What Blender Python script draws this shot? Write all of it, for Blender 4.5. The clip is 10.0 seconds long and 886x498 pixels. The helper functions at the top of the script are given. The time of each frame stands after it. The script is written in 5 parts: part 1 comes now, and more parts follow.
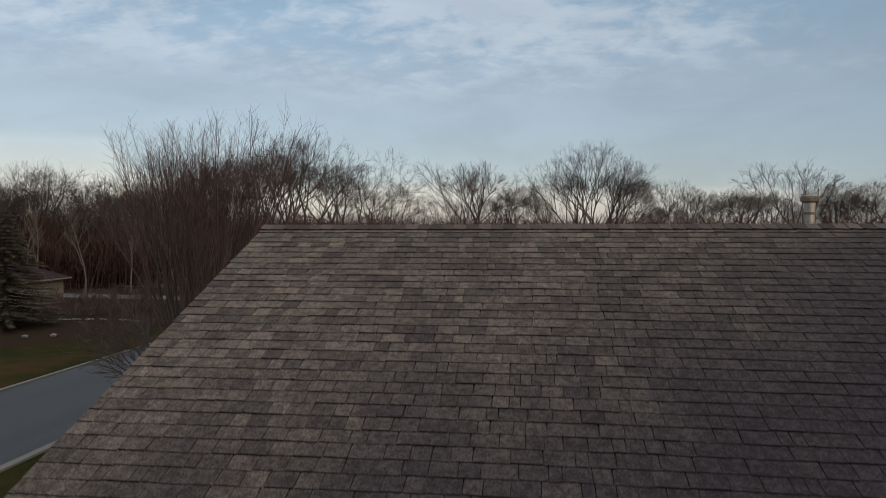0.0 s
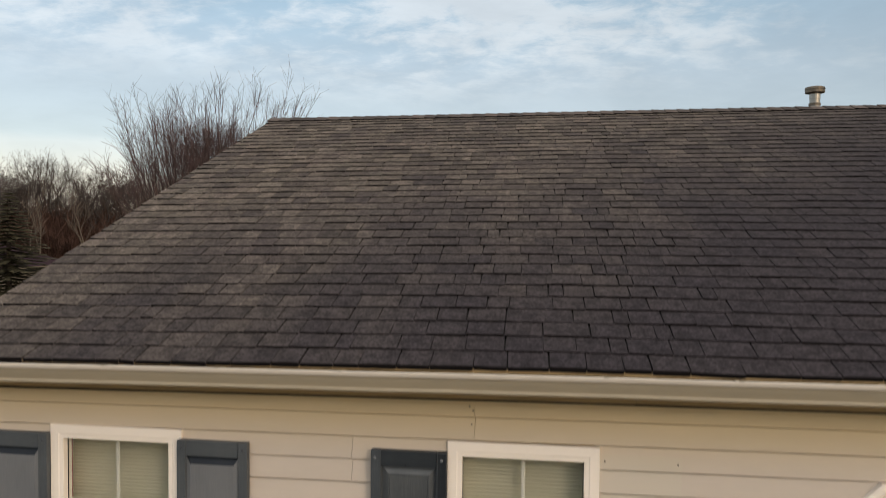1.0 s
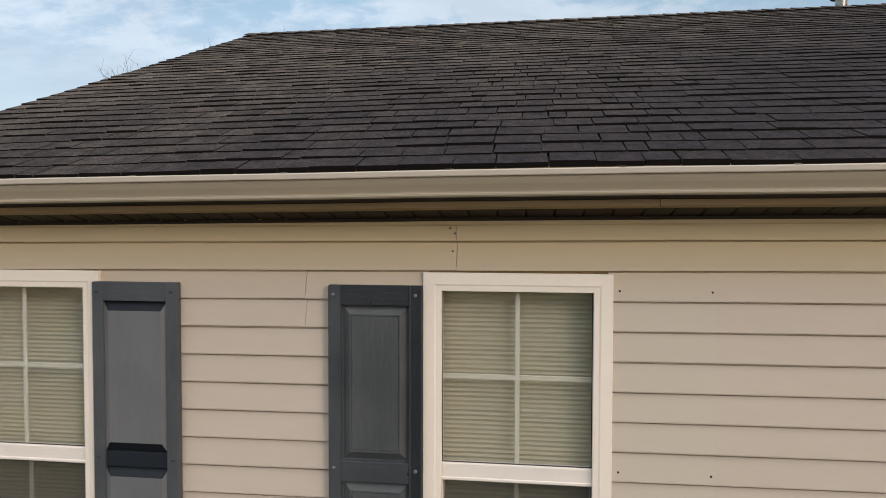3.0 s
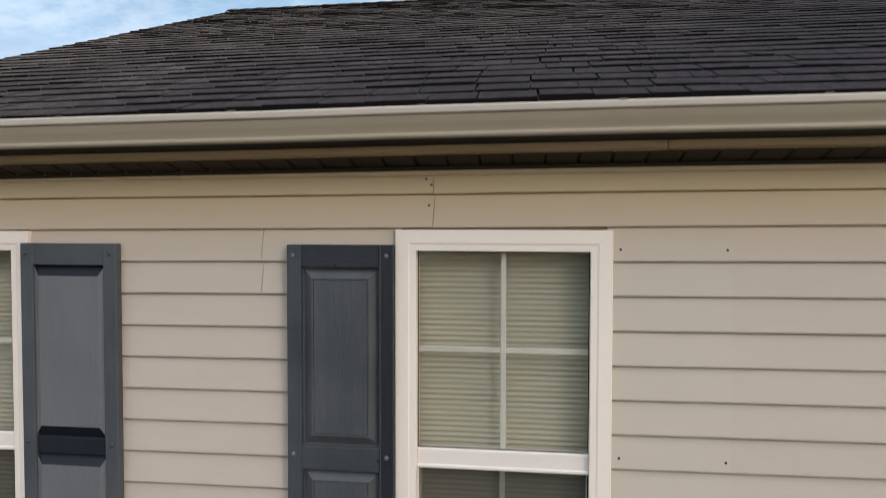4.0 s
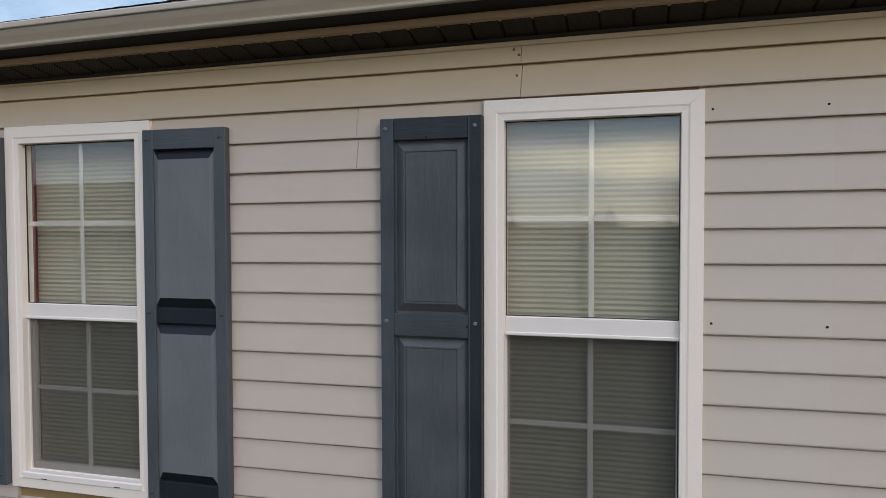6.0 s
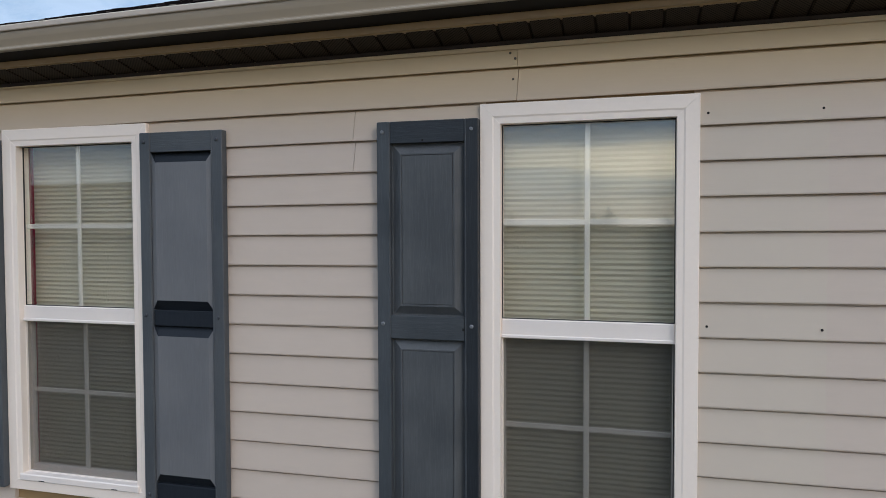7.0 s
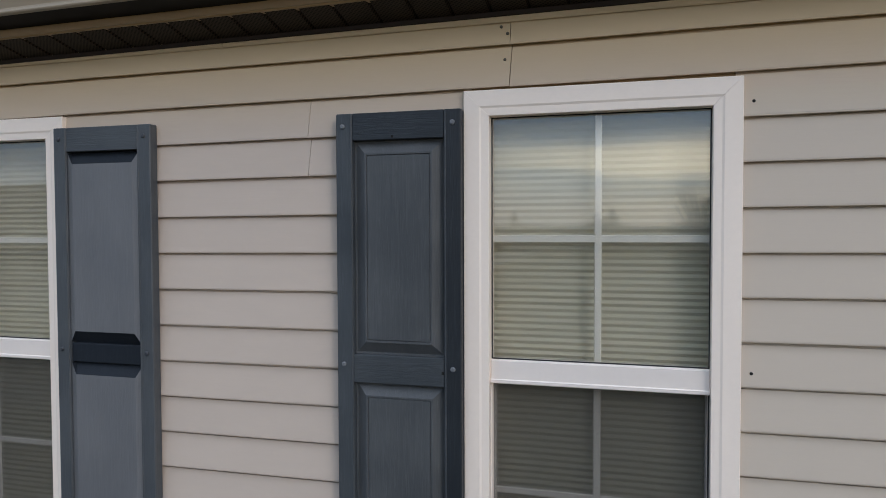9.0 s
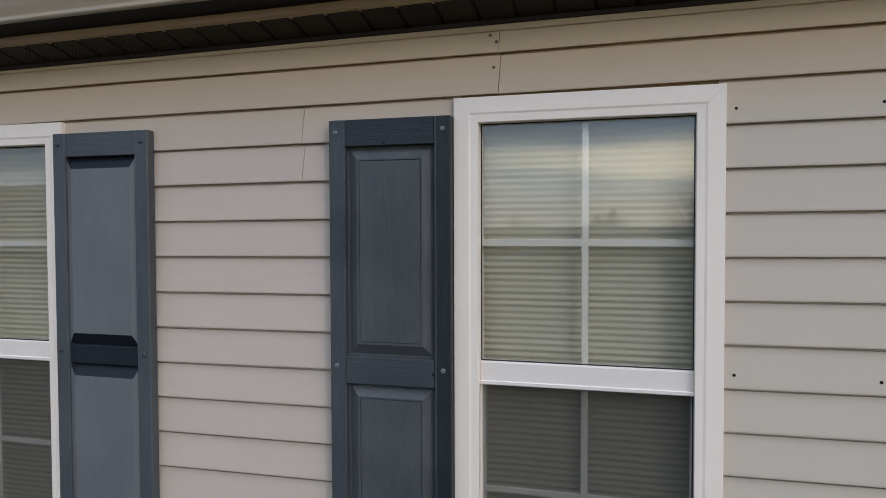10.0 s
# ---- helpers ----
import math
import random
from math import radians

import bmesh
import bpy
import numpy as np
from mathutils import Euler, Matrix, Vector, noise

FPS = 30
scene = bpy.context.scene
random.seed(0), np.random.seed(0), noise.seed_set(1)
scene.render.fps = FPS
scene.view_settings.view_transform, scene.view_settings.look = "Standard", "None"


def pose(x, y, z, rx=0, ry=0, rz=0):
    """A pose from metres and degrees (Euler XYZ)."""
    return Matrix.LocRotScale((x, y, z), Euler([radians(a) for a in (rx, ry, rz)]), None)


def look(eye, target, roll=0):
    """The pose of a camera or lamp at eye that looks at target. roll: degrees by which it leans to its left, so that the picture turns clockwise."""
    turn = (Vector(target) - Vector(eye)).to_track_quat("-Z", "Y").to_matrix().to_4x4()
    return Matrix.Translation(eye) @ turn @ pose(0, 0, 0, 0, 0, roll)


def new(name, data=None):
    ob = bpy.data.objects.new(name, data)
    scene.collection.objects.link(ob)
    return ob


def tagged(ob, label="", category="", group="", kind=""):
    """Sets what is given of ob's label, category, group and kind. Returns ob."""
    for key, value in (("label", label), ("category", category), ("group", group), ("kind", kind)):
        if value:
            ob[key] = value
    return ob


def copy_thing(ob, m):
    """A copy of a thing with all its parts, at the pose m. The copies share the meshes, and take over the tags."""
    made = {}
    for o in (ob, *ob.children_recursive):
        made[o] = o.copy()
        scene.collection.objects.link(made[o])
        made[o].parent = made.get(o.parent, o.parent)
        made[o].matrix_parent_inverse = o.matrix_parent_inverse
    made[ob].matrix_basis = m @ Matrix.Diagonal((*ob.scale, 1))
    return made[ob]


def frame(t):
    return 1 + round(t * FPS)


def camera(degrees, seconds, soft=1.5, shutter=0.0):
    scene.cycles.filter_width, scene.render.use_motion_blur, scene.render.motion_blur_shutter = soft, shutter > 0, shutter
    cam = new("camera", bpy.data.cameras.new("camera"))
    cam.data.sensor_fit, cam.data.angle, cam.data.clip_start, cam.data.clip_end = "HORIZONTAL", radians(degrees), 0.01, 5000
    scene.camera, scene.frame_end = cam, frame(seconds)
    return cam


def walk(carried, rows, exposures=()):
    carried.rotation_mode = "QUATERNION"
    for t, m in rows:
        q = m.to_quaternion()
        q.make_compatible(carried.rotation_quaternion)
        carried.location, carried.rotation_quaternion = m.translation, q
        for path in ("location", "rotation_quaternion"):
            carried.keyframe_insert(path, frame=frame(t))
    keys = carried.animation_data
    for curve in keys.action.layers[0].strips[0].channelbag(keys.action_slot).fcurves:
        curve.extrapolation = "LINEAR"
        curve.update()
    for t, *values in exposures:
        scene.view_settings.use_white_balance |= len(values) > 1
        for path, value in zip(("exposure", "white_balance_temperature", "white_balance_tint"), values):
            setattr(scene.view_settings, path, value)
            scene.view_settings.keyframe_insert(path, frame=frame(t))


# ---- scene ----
cam = camera(64.9, 10.0, soft=0.8, shutter=0.3)
PATH = [
    (0, (0.064, -3.259, 7.434), (-0.183, -1.275, 7.367), 0.5),
    (0.5, (0.037, -3.327, 6.822), (-0.21, -1.344, 6.754), 0.5),
    (1, (0.028, -3.343, 6.143), (-0.223, -1.36, 6.076), 0.5),
    (1.2, (0.031, -3.351, 5.876), (-0.22, -1.368, 5.81), 0.45),
    (1.5, (0.037, -3.36, 5.495), (-0.215, -1.377, 5.429), 0.4),
    (2, (0.032, -3.221, 5.302), (-0.223, -1.239, 5.236), 0.3),
    (2.5, (0.045, -3.007, 5.288), (-0.213, -1.024, 5.221), 0.2),
    (3.8, (0.106, -2.349, 5.206), (-0.165, -0.369, 5.139), 0.1),
    (4, (0.11, -2.347, 5.113), (-0.153, -0.365, 5.047), 0.1),
    (4.5, (0.124, -2.359, 4.732), (-0.142, -0.378, 4.665), 0.0),
    (5, (0.092, -2.401, 4.671), (-0.357, -0.454, 4.606), -0.3),
    (5.5, (0.123, -2.408, 4.664), (-0.408, -0.481, 4.599), -0.2),
    (7, (0.156, -2.413, 4.677), (-0.371, -0.485, 4.611), -0.2),
    (7.5, (0.154, -2.295, 4.689), (-0.378, -0.368, 4.626), -0.2),
    (8, (0.121, -2.089, 4.708), (-0.413, -0.163, 4.642), -0.2),
    (8.5, (0.096, -1.945, 4.718), (-0.439, -0.019, 4.653), -0.2),
    (9, (0.103, -1.92, 4.726), (-0.431, 0.006, 4.66), -0.2),
    (9.5, (0.129, -1.935, 4.729), (-0.409, -0.01, 4.664), -0.2),
    (10, (0.144, -1.95, 4.736), (-0.394, -0.025, 4.672), -0.2),
]
walk(cam, [(t, look(eye, target, roll)) for t, eye, target, roll in PATH],
     [(0.0, -0.22, 6700, 13), (0.5, -0.16, 6800, 13), (1.0, 0.21, 7300, 14), (1.5, 0.21, 7350, 14), (2.5, 0.19, 7050, 14), (3.9, 0.22, 6350, 13), (4.6, 0.04, 6000, 13), (5.5, -0.05, 5850, 13), (10.0, -0.06, 5700, 13)])

# ---- world, sun ----
SUN_TO = Vector((0.95, -1.0, 0.62)).normalized()
sun = new("sun", bpy.data.lights.new("sun", "SUN"))
sun.data.energy, sun.data.angle, sun.data.color = 0.60, radians(13), (1.0, 0.90, 0.78)
sun.matrix_world = look(SUN_TO * 50, (0, 0, 0))


class Net:
    """Short hand for node trees."""

    def __init__(self, tree):
        self.t = tree

    def n(self, kind, **values):
        node = self.t.nodes.new(kind)
        for key, value in values.items():
            if key == "op":
                node.operation = value
            elif key == "blend":
                node.blend_type = value
            elif key == "dtype":
                node.data_type = value
        return node

    def put(self, sock, value):
        if isinstance(value, bpy.types.NodeSocket):
            self.t.links.new(value, sock)
        elif isinstance(value, (tuple, list)) and len(value) == 3 and sock.type == "RGBA":
            sock.default_value = (*value, 1)
        else:
            sock.default_value = value

    def math(self, op, a, b=0.0, clamp=False):
        m = self.n("ShaderNodeMath", op=op)
        m.use_clamp = clamp
        self.put(m.inputs[0], a), self.put(m.inputs[1], b)
        return m.outputs[0]

    def mix(self, f, a, b, blend="MIX"):
        m = self.n("ShaderNodeMix", dtype="RGBA", blend=blend)
        self.put(m.inputs[0], f), self.put(m.inputs[6], a), self.put(m.inputs[7], b)
        return m.outputs[2]

    def ramp(self, f, lo, hi, a=0.0, b=1.0):
        m = self.n("ShaderNodeMapRange")
        m.interpolation_type = "SMOOTHSTEP"
        self.put(m.inputs[0], f), self.put(m.inputs[1], lo), self.put(m.inputs[2], hi), self.put(m.inputs[3], a), self.put(m.inputs[4], b)
        return m.outputs[0]

    def noise(self, vec, scale, detail=3.0, rough=0.5, distortion=0.0):
        m = self.n("ShaderNodeTexNoise")
        if vec is not None:
            self.put(m.inputs["Vector"], vec)
        m.inputs["Scale"].default_value, m.inputs["Detail"].default_value = scale, detail
        m.inputs["Roughness"].default_value, m.inputs["Distortion"].default_value = rough, distortion
        return m.outputs["Fac"]

    def mapping(self, vec, scale=(1, 1, 1), loc=(0, 0, 0), rot=(0, 0, 0)):
        m = self.n("ShaderNodeMapping")
        self.put(m.inputs["Vector"], vec)
        m.inputs["Scale"].default_value, m.inputs["Location"].default_value, m.inputs["Rotation"].default_value = scale, loc, rot
        return m.outputs[0]

    def xyz(self, vec):
        m = self.n("ShaderNodeSeparateXYZ")
        self.put(m.inputs[0], vec)
        return m.outputs

    def join(self, x, y, z):
        m = self.n("ShaderNodeCombineXYZ")
        self.put(m.inputs[0], x), self.put(m.inputs[1], y), self.put(m.inputs[2], z)
        return m.outputs[0]


def build_sky():
    """A dusk sky: broken cloud overhead, grey-blue sheet below it, pale gaps on the horizon and a warm glow low in the south."""
    w = bpy.data.worlds.new("sky")
    scene.world = w
    w.use_nodes = True
    w.node_tree.nodes.clear()
    k = Net(w.node_tree)
    way = k.n("ShaderNodeTexCoord").outputs["Generated"]
    x, y, z = k.xyz(way)
    up = k.math("MAXIMUM", z, 0.0)
    lift = k.math("ADD", up, 0.24)
    flat = k.join(k.math("DIVIDE", x, lift), k.math("DIVIDE", y, lift), 0.0)
    # clear air from the horizon up
    air = k.mix(k.ramp(up, 0.02, 0.13), (0.53, 0.515, 0.505), (0.36, 0.425, 0.485))
    air = k.mix(k.ramp(up, 0.13, 0.34), air, (0.205, 0.342, 0.448))
    # grey-blue sheet of cloud with a soft lower edge
    wob = k.noise(k.mapping(way, (1.6, 1.6, 7.0)), 1.0, 4.0)
    edge = k.math("ADD", up, k.math("MULTIPLY", k.math("SUBTRACT", wob, 0.5), 0.09))
    rise = k.math("SUBTRACT", edge, k.math("MULTIPLY", k.ramp(x, -0.49, -0.55), 0.052))
    sheet = k.math("MULTIPLY", k.ramp(rise, 0.052, 0.068), k.ramp(edge, 0.26, 0.16))
    air = k.mix(k.math("MULTIPLY", sheet, 0.85), air, (0.285, 0.36, 0.425))
    # broken bright cloud, drawn out by the flat view
    big = k.noise(k.mapping(flat, (1.5, 2.4, 1), (7.3, 2.2, 0)), 1.0, 4.0, 0.5, 0.2)
    small = k.noise(k.mapping(flat, (8.5, 11.0, 1), (0.4, 5.2, 0)), 1.0, 8.0, 0.62, 0.25)
    amount = k.math("ADD", k.math("MULTIPLY", big, 0.50), k.math("MULTIPLY", small, 0.50))
    puff = k.math("MULTIPLY", k.ramp(amount, 0.42, 0.60), k.ramp(edge, 0.165, 0.25))
    air = k.mix(k.math("MULTIPLY", puff, 0.80), air, (0.52, 0.580, 0.615))
    # soft folds in the cloud sheet
    fold = k.noise(k.mapping(way, (5.0, 5.0, 16.0), (1.7, 0.3, 2.2)), 1.0, 5.0, 0.6, 0.3)
    shade = k.ramp(fold, 0.30, 0.70, 0.90, 1.09)
    air = k.mix(1.0, air, k.join(shade, shade, shade), "MULTIPLY")
    # the sky dims towards the north-east, away from the light
    dim = k.math("MULTIPLY", k.ramp(x, 0.0, 0.75), k.ramp(y, 0.0, 0.6))
    air = k.mix(k.math("MULTIPLY", dim, 0.75), air, (0.19, 0.275, 0.35))
    # glow round the sun behind the clouds, cut by dark streaks
    toward = k.n("ShaderNodeVectorMath", op="DOT_PRODUCT")
    k.put(toward.inputs[0], way)
    toward.inputs[1].default_value = SUN_TO
    near = k.ramp(toward.outputs["Value"], 0.42, 0.84)
    wide = k.ramp(toward.outputs["Value"], 0.2, 1.0)
    streak = k.noise(k.mapping(way, (2.0, 2.0, 16.0)), 1.0, 5.0, 0.55, 0.4)
    cut = k.ramp(streak, 0.38, 0.58, 0.06, 1.0)
    glow = k.mix(1.0, (1.0, 0.75, 0.36), k.join(cut, cut, cut), "MULTIPLY")
    low = k.math("MULTIPLY", k.ramp(up, 0.140, 0.095), k.ramp(up, 0.025, 0.078, 0.22, 1.0))
    g = k.math("MULTIPLY", k.math("MULTIPLY", near, low), 2.6)
    h = k.math("MULTIPLY", k.ramp(up, 0.42, 0.92), k.math("ADD", 1.36, k.math("MULTIPLY", wide, 0.5)))
    air = k.mix(1.0, air, k.mix(1.0, (0.95, 0.88, 0.80), k.join(h, h, h), "MULTIPLY"), "ADD")
    air = k.mix(1.0, air, k.mix(1.0, glow, k.join(g, g, g), "MULTIPLY"), "ADD")
    sky = k.n("ShaderNodeTexSky")
    sky.sky_type, sky.sun_disc = "NISHITA", False
    sky.sun_elevation, sky.sun_rotation = math.asin(SUN_TO.z), math.atan2(SUN_TO.x, SUN_TO.y)
    blue, cloud = k.n("ShaderNodeBackground"), k.n("ShaderNodeBackground")
    k.put(blue.inputs[0], sky.outputs[0]), k.put(cloud.inputs[0], air)
    blue.inputs[1].default_value, cloud.inputs[1].default_value = 0.05, 0.92
    add = k.n("ShaderNodeAddShader")
    k.put(add.inputs[0], blue.outputs[0]), k.put(add.inputs[1], cloud.outputs[0])
    k.put(k.n("ShaderNodeOutputWorld").inputs[0], add.outputs[0])


build_sky()

# ---- materials ----


def material(name, color, rough=0.6, metal=0.0, spread=0.12, fine=60.0, coarse=2.0, bump=0.0, bump_scale=200.0, per_object=0.0, per_island=0.0,
             stretch=(1, 1, 1), tint=None, spec=0.5):
    """A painted or natural surface: colour varied at two scales, fine relief, and a shade of its own for each piece."""
    m = bpy.data.materials.new(name)
    m.use_nodes = True
    k = Net(m.node_tree)
    bsdf = m.node_tree.nodes["Principled BSDF"]
    at = k.mapping(k.n("ShaderNodeTexCoord").outputs["Object"], stretch)
    a, b = k.noise(at, coarse, 4.0, 0.6), k.noise(at, fine, 3.0, 0.6)
    v = k.math("ADD", k.math("MULTIPLY", k.math("SUBTRACT", a, 0.5), 2.4 * spread), k.math("MULTIPLY", k.math("SUBTRACT", b, 0.5), 1.6 * spread))
    if per_object:
        r = k.n("ShaderNodeObjectInfo").outputs["Random"]
        v = k.math("ADD", v, k.math("MULTIPLY", k.math("SUBTRACT", r, 0.5), 2 * per_object))
    if per_island:
        r = k.n("ShaderNodeNewGeometry").outputs["Random Per Island"]
        v = k.math("ADD", v, k.math("MULTIPLY", k.math("SUBTRACT", r, 0.5), 2 * per_island))
    f = k.math("ADD", v, 1.0)
    base = k.mix(1.0, color, k.join(f, f, f), "MULTIPLY")
    if tint:
        base = k.mix(k.ramp(a, 0.42, 0.66), base, k.mix(1.0, tint, k.join(f, f, f), "MULTIPLY"))
    k.put(bsdf.inputs["Base Color"], base)
    k.put(bsdf.inputs["Roughness"], k.math("ADD", k.math("MULTIPLY", k.math("SUBTRACT", b, 0.5), 0.15), rough, True))
    bsdf.inputs["Metallic"].default_value = metal
    bsdf.inputs["Specular IOR Level"].default_value = spec
    if bump:
        node = k.n("ShaderNodeBump")
        node.inputs["Strength"].default_value, node.inputs["Distance"].default_value = bump, 0.002
        k.put(node.inputs["Height"], k.noise(at, bump_scale, 4.0, 0.65))
        k.put(bsdf.inputs["Normal"], node.outputs[0])
    return m


def siding_material():
    """Beige vinyl with an embossed grain along the boards; the strip where a shutter once hung has kept its first colour."""
    m = material("vinyl_siding", (0.585, 0.495, 0.418), 0.55, spread=0.05, fine=35, coarse=1.2, per_object=0.012, stretch=(0.25, 1, 1), spec=0.2)
    k = Net(m.node_tree)
    bsdf = m.node_tree.nodes["Principled BSDF"]
    base = bsdf.inputs["Base Color"].links[0].from_socket
    at = k.n("ShaderNodeTexCoord").outputs["Object"]
    x, y, z = k.xyz(at)
    wave = k.math("MULTIPLY", k.math("SUBTRACT", k.noise(at, 14.0, 2.0), 0.5), 0.012)
    xs = k.math("ADD", x, wave)
    inside = k.math("MULTIPLY", k.math("MULTIPLY", k.ramp(xs, 0.36, 0.366), k.ramp(xs, 0.742, 0.736)), k.math("MULTIPLY", k.ramp(z, 5.075, 5.065), k.ramp(z, 3.54, 3.55)))
    base = k.mix(k.math("MULTIPLY", inside, 0.6), base, (0.59, 0.521, 0.426))
    # yellow tone of light bounced under the eave, put into the board colour
    eave_bounce = k.ramp(k.math("ADD", z, k.math("MULTIPLY", wave, 2.0)), 4.95, 5.29, 0.0, 0.92)
    base = k.mix(eave_bounce, base, (0.60, 0.460, 0.272))
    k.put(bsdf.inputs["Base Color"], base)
    node = k.n("ShaderNodeBump")
    node.inputs["Strength"].default_value, node.inputs["Distance"].default_value = 0.10, 0.002
    k.put(node.inputs["Height"], k.noise(k.mapping(at, (8, 90, 140)), 1.0, 4.0, 0.6))
    k.put(bsdf.inputs["Normal"], node.outputs[0])
    return m


def grain_material(name, color, worn, amount, rough=0.5, spec=0.5, run=(130, 130, 7.0)):
    """Shutter plastic with a moulded wood grain along its length and a chalky faded bloom."""
    m = material(name, color, rough, spread=0.10, fine=80, coarse=5, stretch=(1, 1, 0.25), spec=spec)
    k = Net(m.node_tree)
    bsdf = m.node_tree.nodes["Principled BSDF"]
    base = bsdf.inputs["Base Color"].links[0].from_socket
    at = k.n("ShaderNodeTexCoord").outputs["Object"]
    grain = k.noise(k.mapping(at, run), 1.0, 5.0, 0.65, 1.6)
    bloom = k.noise(k.mapping(at, (5, 5, 3.5)), 1.0, 4.0, 0.55)
    f = k.math("MULTIPLY", k.ramp(bloom, 0.30, 0.70), amount)
    k.put(bsdf.inputs["Base Color"], k.mix(k.math("ADD", f, k.math("MULTIPLY", k.ramp(grain, 0.48, 0.66), 0.30), True), base, worn))
    node = k.n("ShaderNodeBump")
    node.inputs["Strength"].default_value, node.inputs["Distance"].default_value = 0.8, 0.0016
    k.put(node.inputs["Height"], grain)
    k.put(bsdf.inputs["Normal"], node.outputs[0])
    return m


def glass_material():
    m = bpy.data.materials.new("window_glass")
    m.use_nodes = True
    m.node_tree.nodes.clear()
    k = Net(m.node_tree)
    clear, gloss, mix = k.n("ShaderNodeBsdfTransparent"), k.n("ShaderNodeBsdfGlossy"), k.n("ShaderNodeMixShader")
    clear.inputs[0].default_value = (0.975, 0.985, 0.98, 1)
    gloss.inputs["Roughness"].default_value = 0.004
    facing = k.n("ShaderNodeLayerWeight")
    facing.inputs["Blend"].default_value = 0.5
    sheen = k.math("ADD", 0.115, k.math("MULTIPLY", k.math("POWER", facing.outputs["Facing"], 4.0), 0.6))
    node = k.n("ShaderNodeBump")
    node.inputs["Strength"].default_value, node.inputs["Distance"].default_value = 0.05, 0.01
    k.put(node.inputs["Height"], k.noise(k.n("ShaderNodeTexCoord").outputs["Object"], 2.2, 1.0))
    k.put(gloss.inputs["Normal"], node.outputs[0])
    k.put(mix.inputs[0], sheen), k.put(mix.inputs[1], clear.outputs[0]), k.put(mix.inputs[2], gloss.outputs[0])
    k.put(k.n("ShaderNodeOutputMaterial").inputs[0], mix.outputs[0])
    return m


def screen_material():
    """Dark woven insect mesh: fine threads with gaps between them."""
    m = bpy.data.materials.new("insect_mesh")
    m.use_nodes = True
    m.node_tree.nodes.clear()
    k = Net(m.node_tree)
    clear, thread, mix = k.n("ShaderNodeBsdfTransparent"), k.n("ShaderNodeBsdfDiffuse"), k.n("ShaderNodeMixShader")
    thread.inputs[0].default_value = (0.088, 0.083, 0.075, 1)
    at = k.n("ShaderNodeTexCoord").outputs["Object"]
    f = k.ramp(k.noise(k.mapping(at, (160, 1, 420)), 1.0, 2.0), 0.3, 0.7, 0.28, 0.35)
    k.put(mix.inputs[0], f), k.put(mix.inputs[1], clear.outputs[0]), k.put(mix.inputs[2], thread.outputs[0])
    k.put(k.n("ShaderNodeOutputMaterial").inputs[0], mix.outputs[0])
    return m


def soffit_material():
    """Dark brown vented aluminium, punched with rows of small holes."""
    m = material("vented_soffit", (0.044, 0.032, 0.025), 0.6, spread=0.1, spec=0.2)
    k = Net(m.node_tree)
    bsdf = m.node_tree.nodes["Principled BSDF"]
    base = bsdf.inputs["Base Color"].links[0].from_socket
    cell = k.n("ShaderNodeTexVoronoi")
    cell.inputs["Scale"].default_value, cell.inputs["Randomness"].default_value = 110.0, 0.0
    k.put(cell.inputs["Vector"], k.mapping(k.n("ShaderNodeTexCoord").outputs["Object"], (1, 1, 0), (0, 0, 0), (0, 0, radians(45))))
    k.put(bsdf.inputs["Base Color"], k.mix(k.ramp(cell.outputs["Distance"], 0.40, 0.30), base, (0.005, 0.004, 0.0035)))
    return m


def shingle_material(name, joined):
    """Dark granules with a shade for each tab, algae streaks, and a falloff of light painted darker down and east."""
    m = material(name, (0.096, 0.078, 0.063), 0.93, spread=0.36, fine=110, coarse=2.6, bump=0.9, bump_scale=260, per_object=0 if joined else 0.36, per_island=0.36 if joined else 0,
                 spec=0.12, tint=(0.066, 0.052, 0.044))
    k = Net(m.node_tree)
    bsdf = m.node_tree.nodes["Principled BSDF"]
    base = bsdf.inputs["Base Color"].links[0].from_socket
    at = k.n("ShaderNodeNewGeometry").outputs["Position"]
    x, y, z = k.xyz(at)
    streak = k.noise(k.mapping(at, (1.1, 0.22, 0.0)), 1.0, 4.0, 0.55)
    # dimmer light down and east put into the colour, broken by the streaks
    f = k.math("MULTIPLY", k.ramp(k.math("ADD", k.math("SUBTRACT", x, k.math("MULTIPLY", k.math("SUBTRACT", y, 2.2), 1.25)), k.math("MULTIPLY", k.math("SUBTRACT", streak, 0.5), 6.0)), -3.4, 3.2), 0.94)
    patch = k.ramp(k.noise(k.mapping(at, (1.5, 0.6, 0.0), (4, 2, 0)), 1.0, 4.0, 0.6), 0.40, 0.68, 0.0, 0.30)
    pick = k.n("ShaderNodeNewGeometry").outputs["Random Per Island"] if joined else k.n("ShaderNodeObjectInfo").outputs["Random"]
    hue = k.math("FRACT", k.math("MULTIPLY", pick, 37.0))
    base = k.mix(k.ramp(hue, 0.62, 0.95, 0.0, 0.5), base, (0.076, 0.064, 0.053))
    base = k.mix(k.ramp(hue, 0.35, 0.05, 0.0, 0.4), base, (0.038, 0.031, 0.031))
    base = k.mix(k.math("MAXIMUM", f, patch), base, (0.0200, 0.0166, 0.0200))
    # clusters of pale and dark granules
    g = k.ramp(k.noise(at, 70.0, 5.0, 0.75), 0.34, 0.66, 0.46, 1.54)
    h = k.ramp(k.noise(k.mapping(at, (1, 1, 1), (3, 7, 1)), 17.0, 3.0, 0.6), 0.34, 0.66, 0.72, 1.28)
    g = k.math("MULTIPLY", g, h)
    k.put(bsdf.inputs["Base Color"], k.mix(1.0, base, k.join(g, g, g), "MULTIPLY"))
    return m


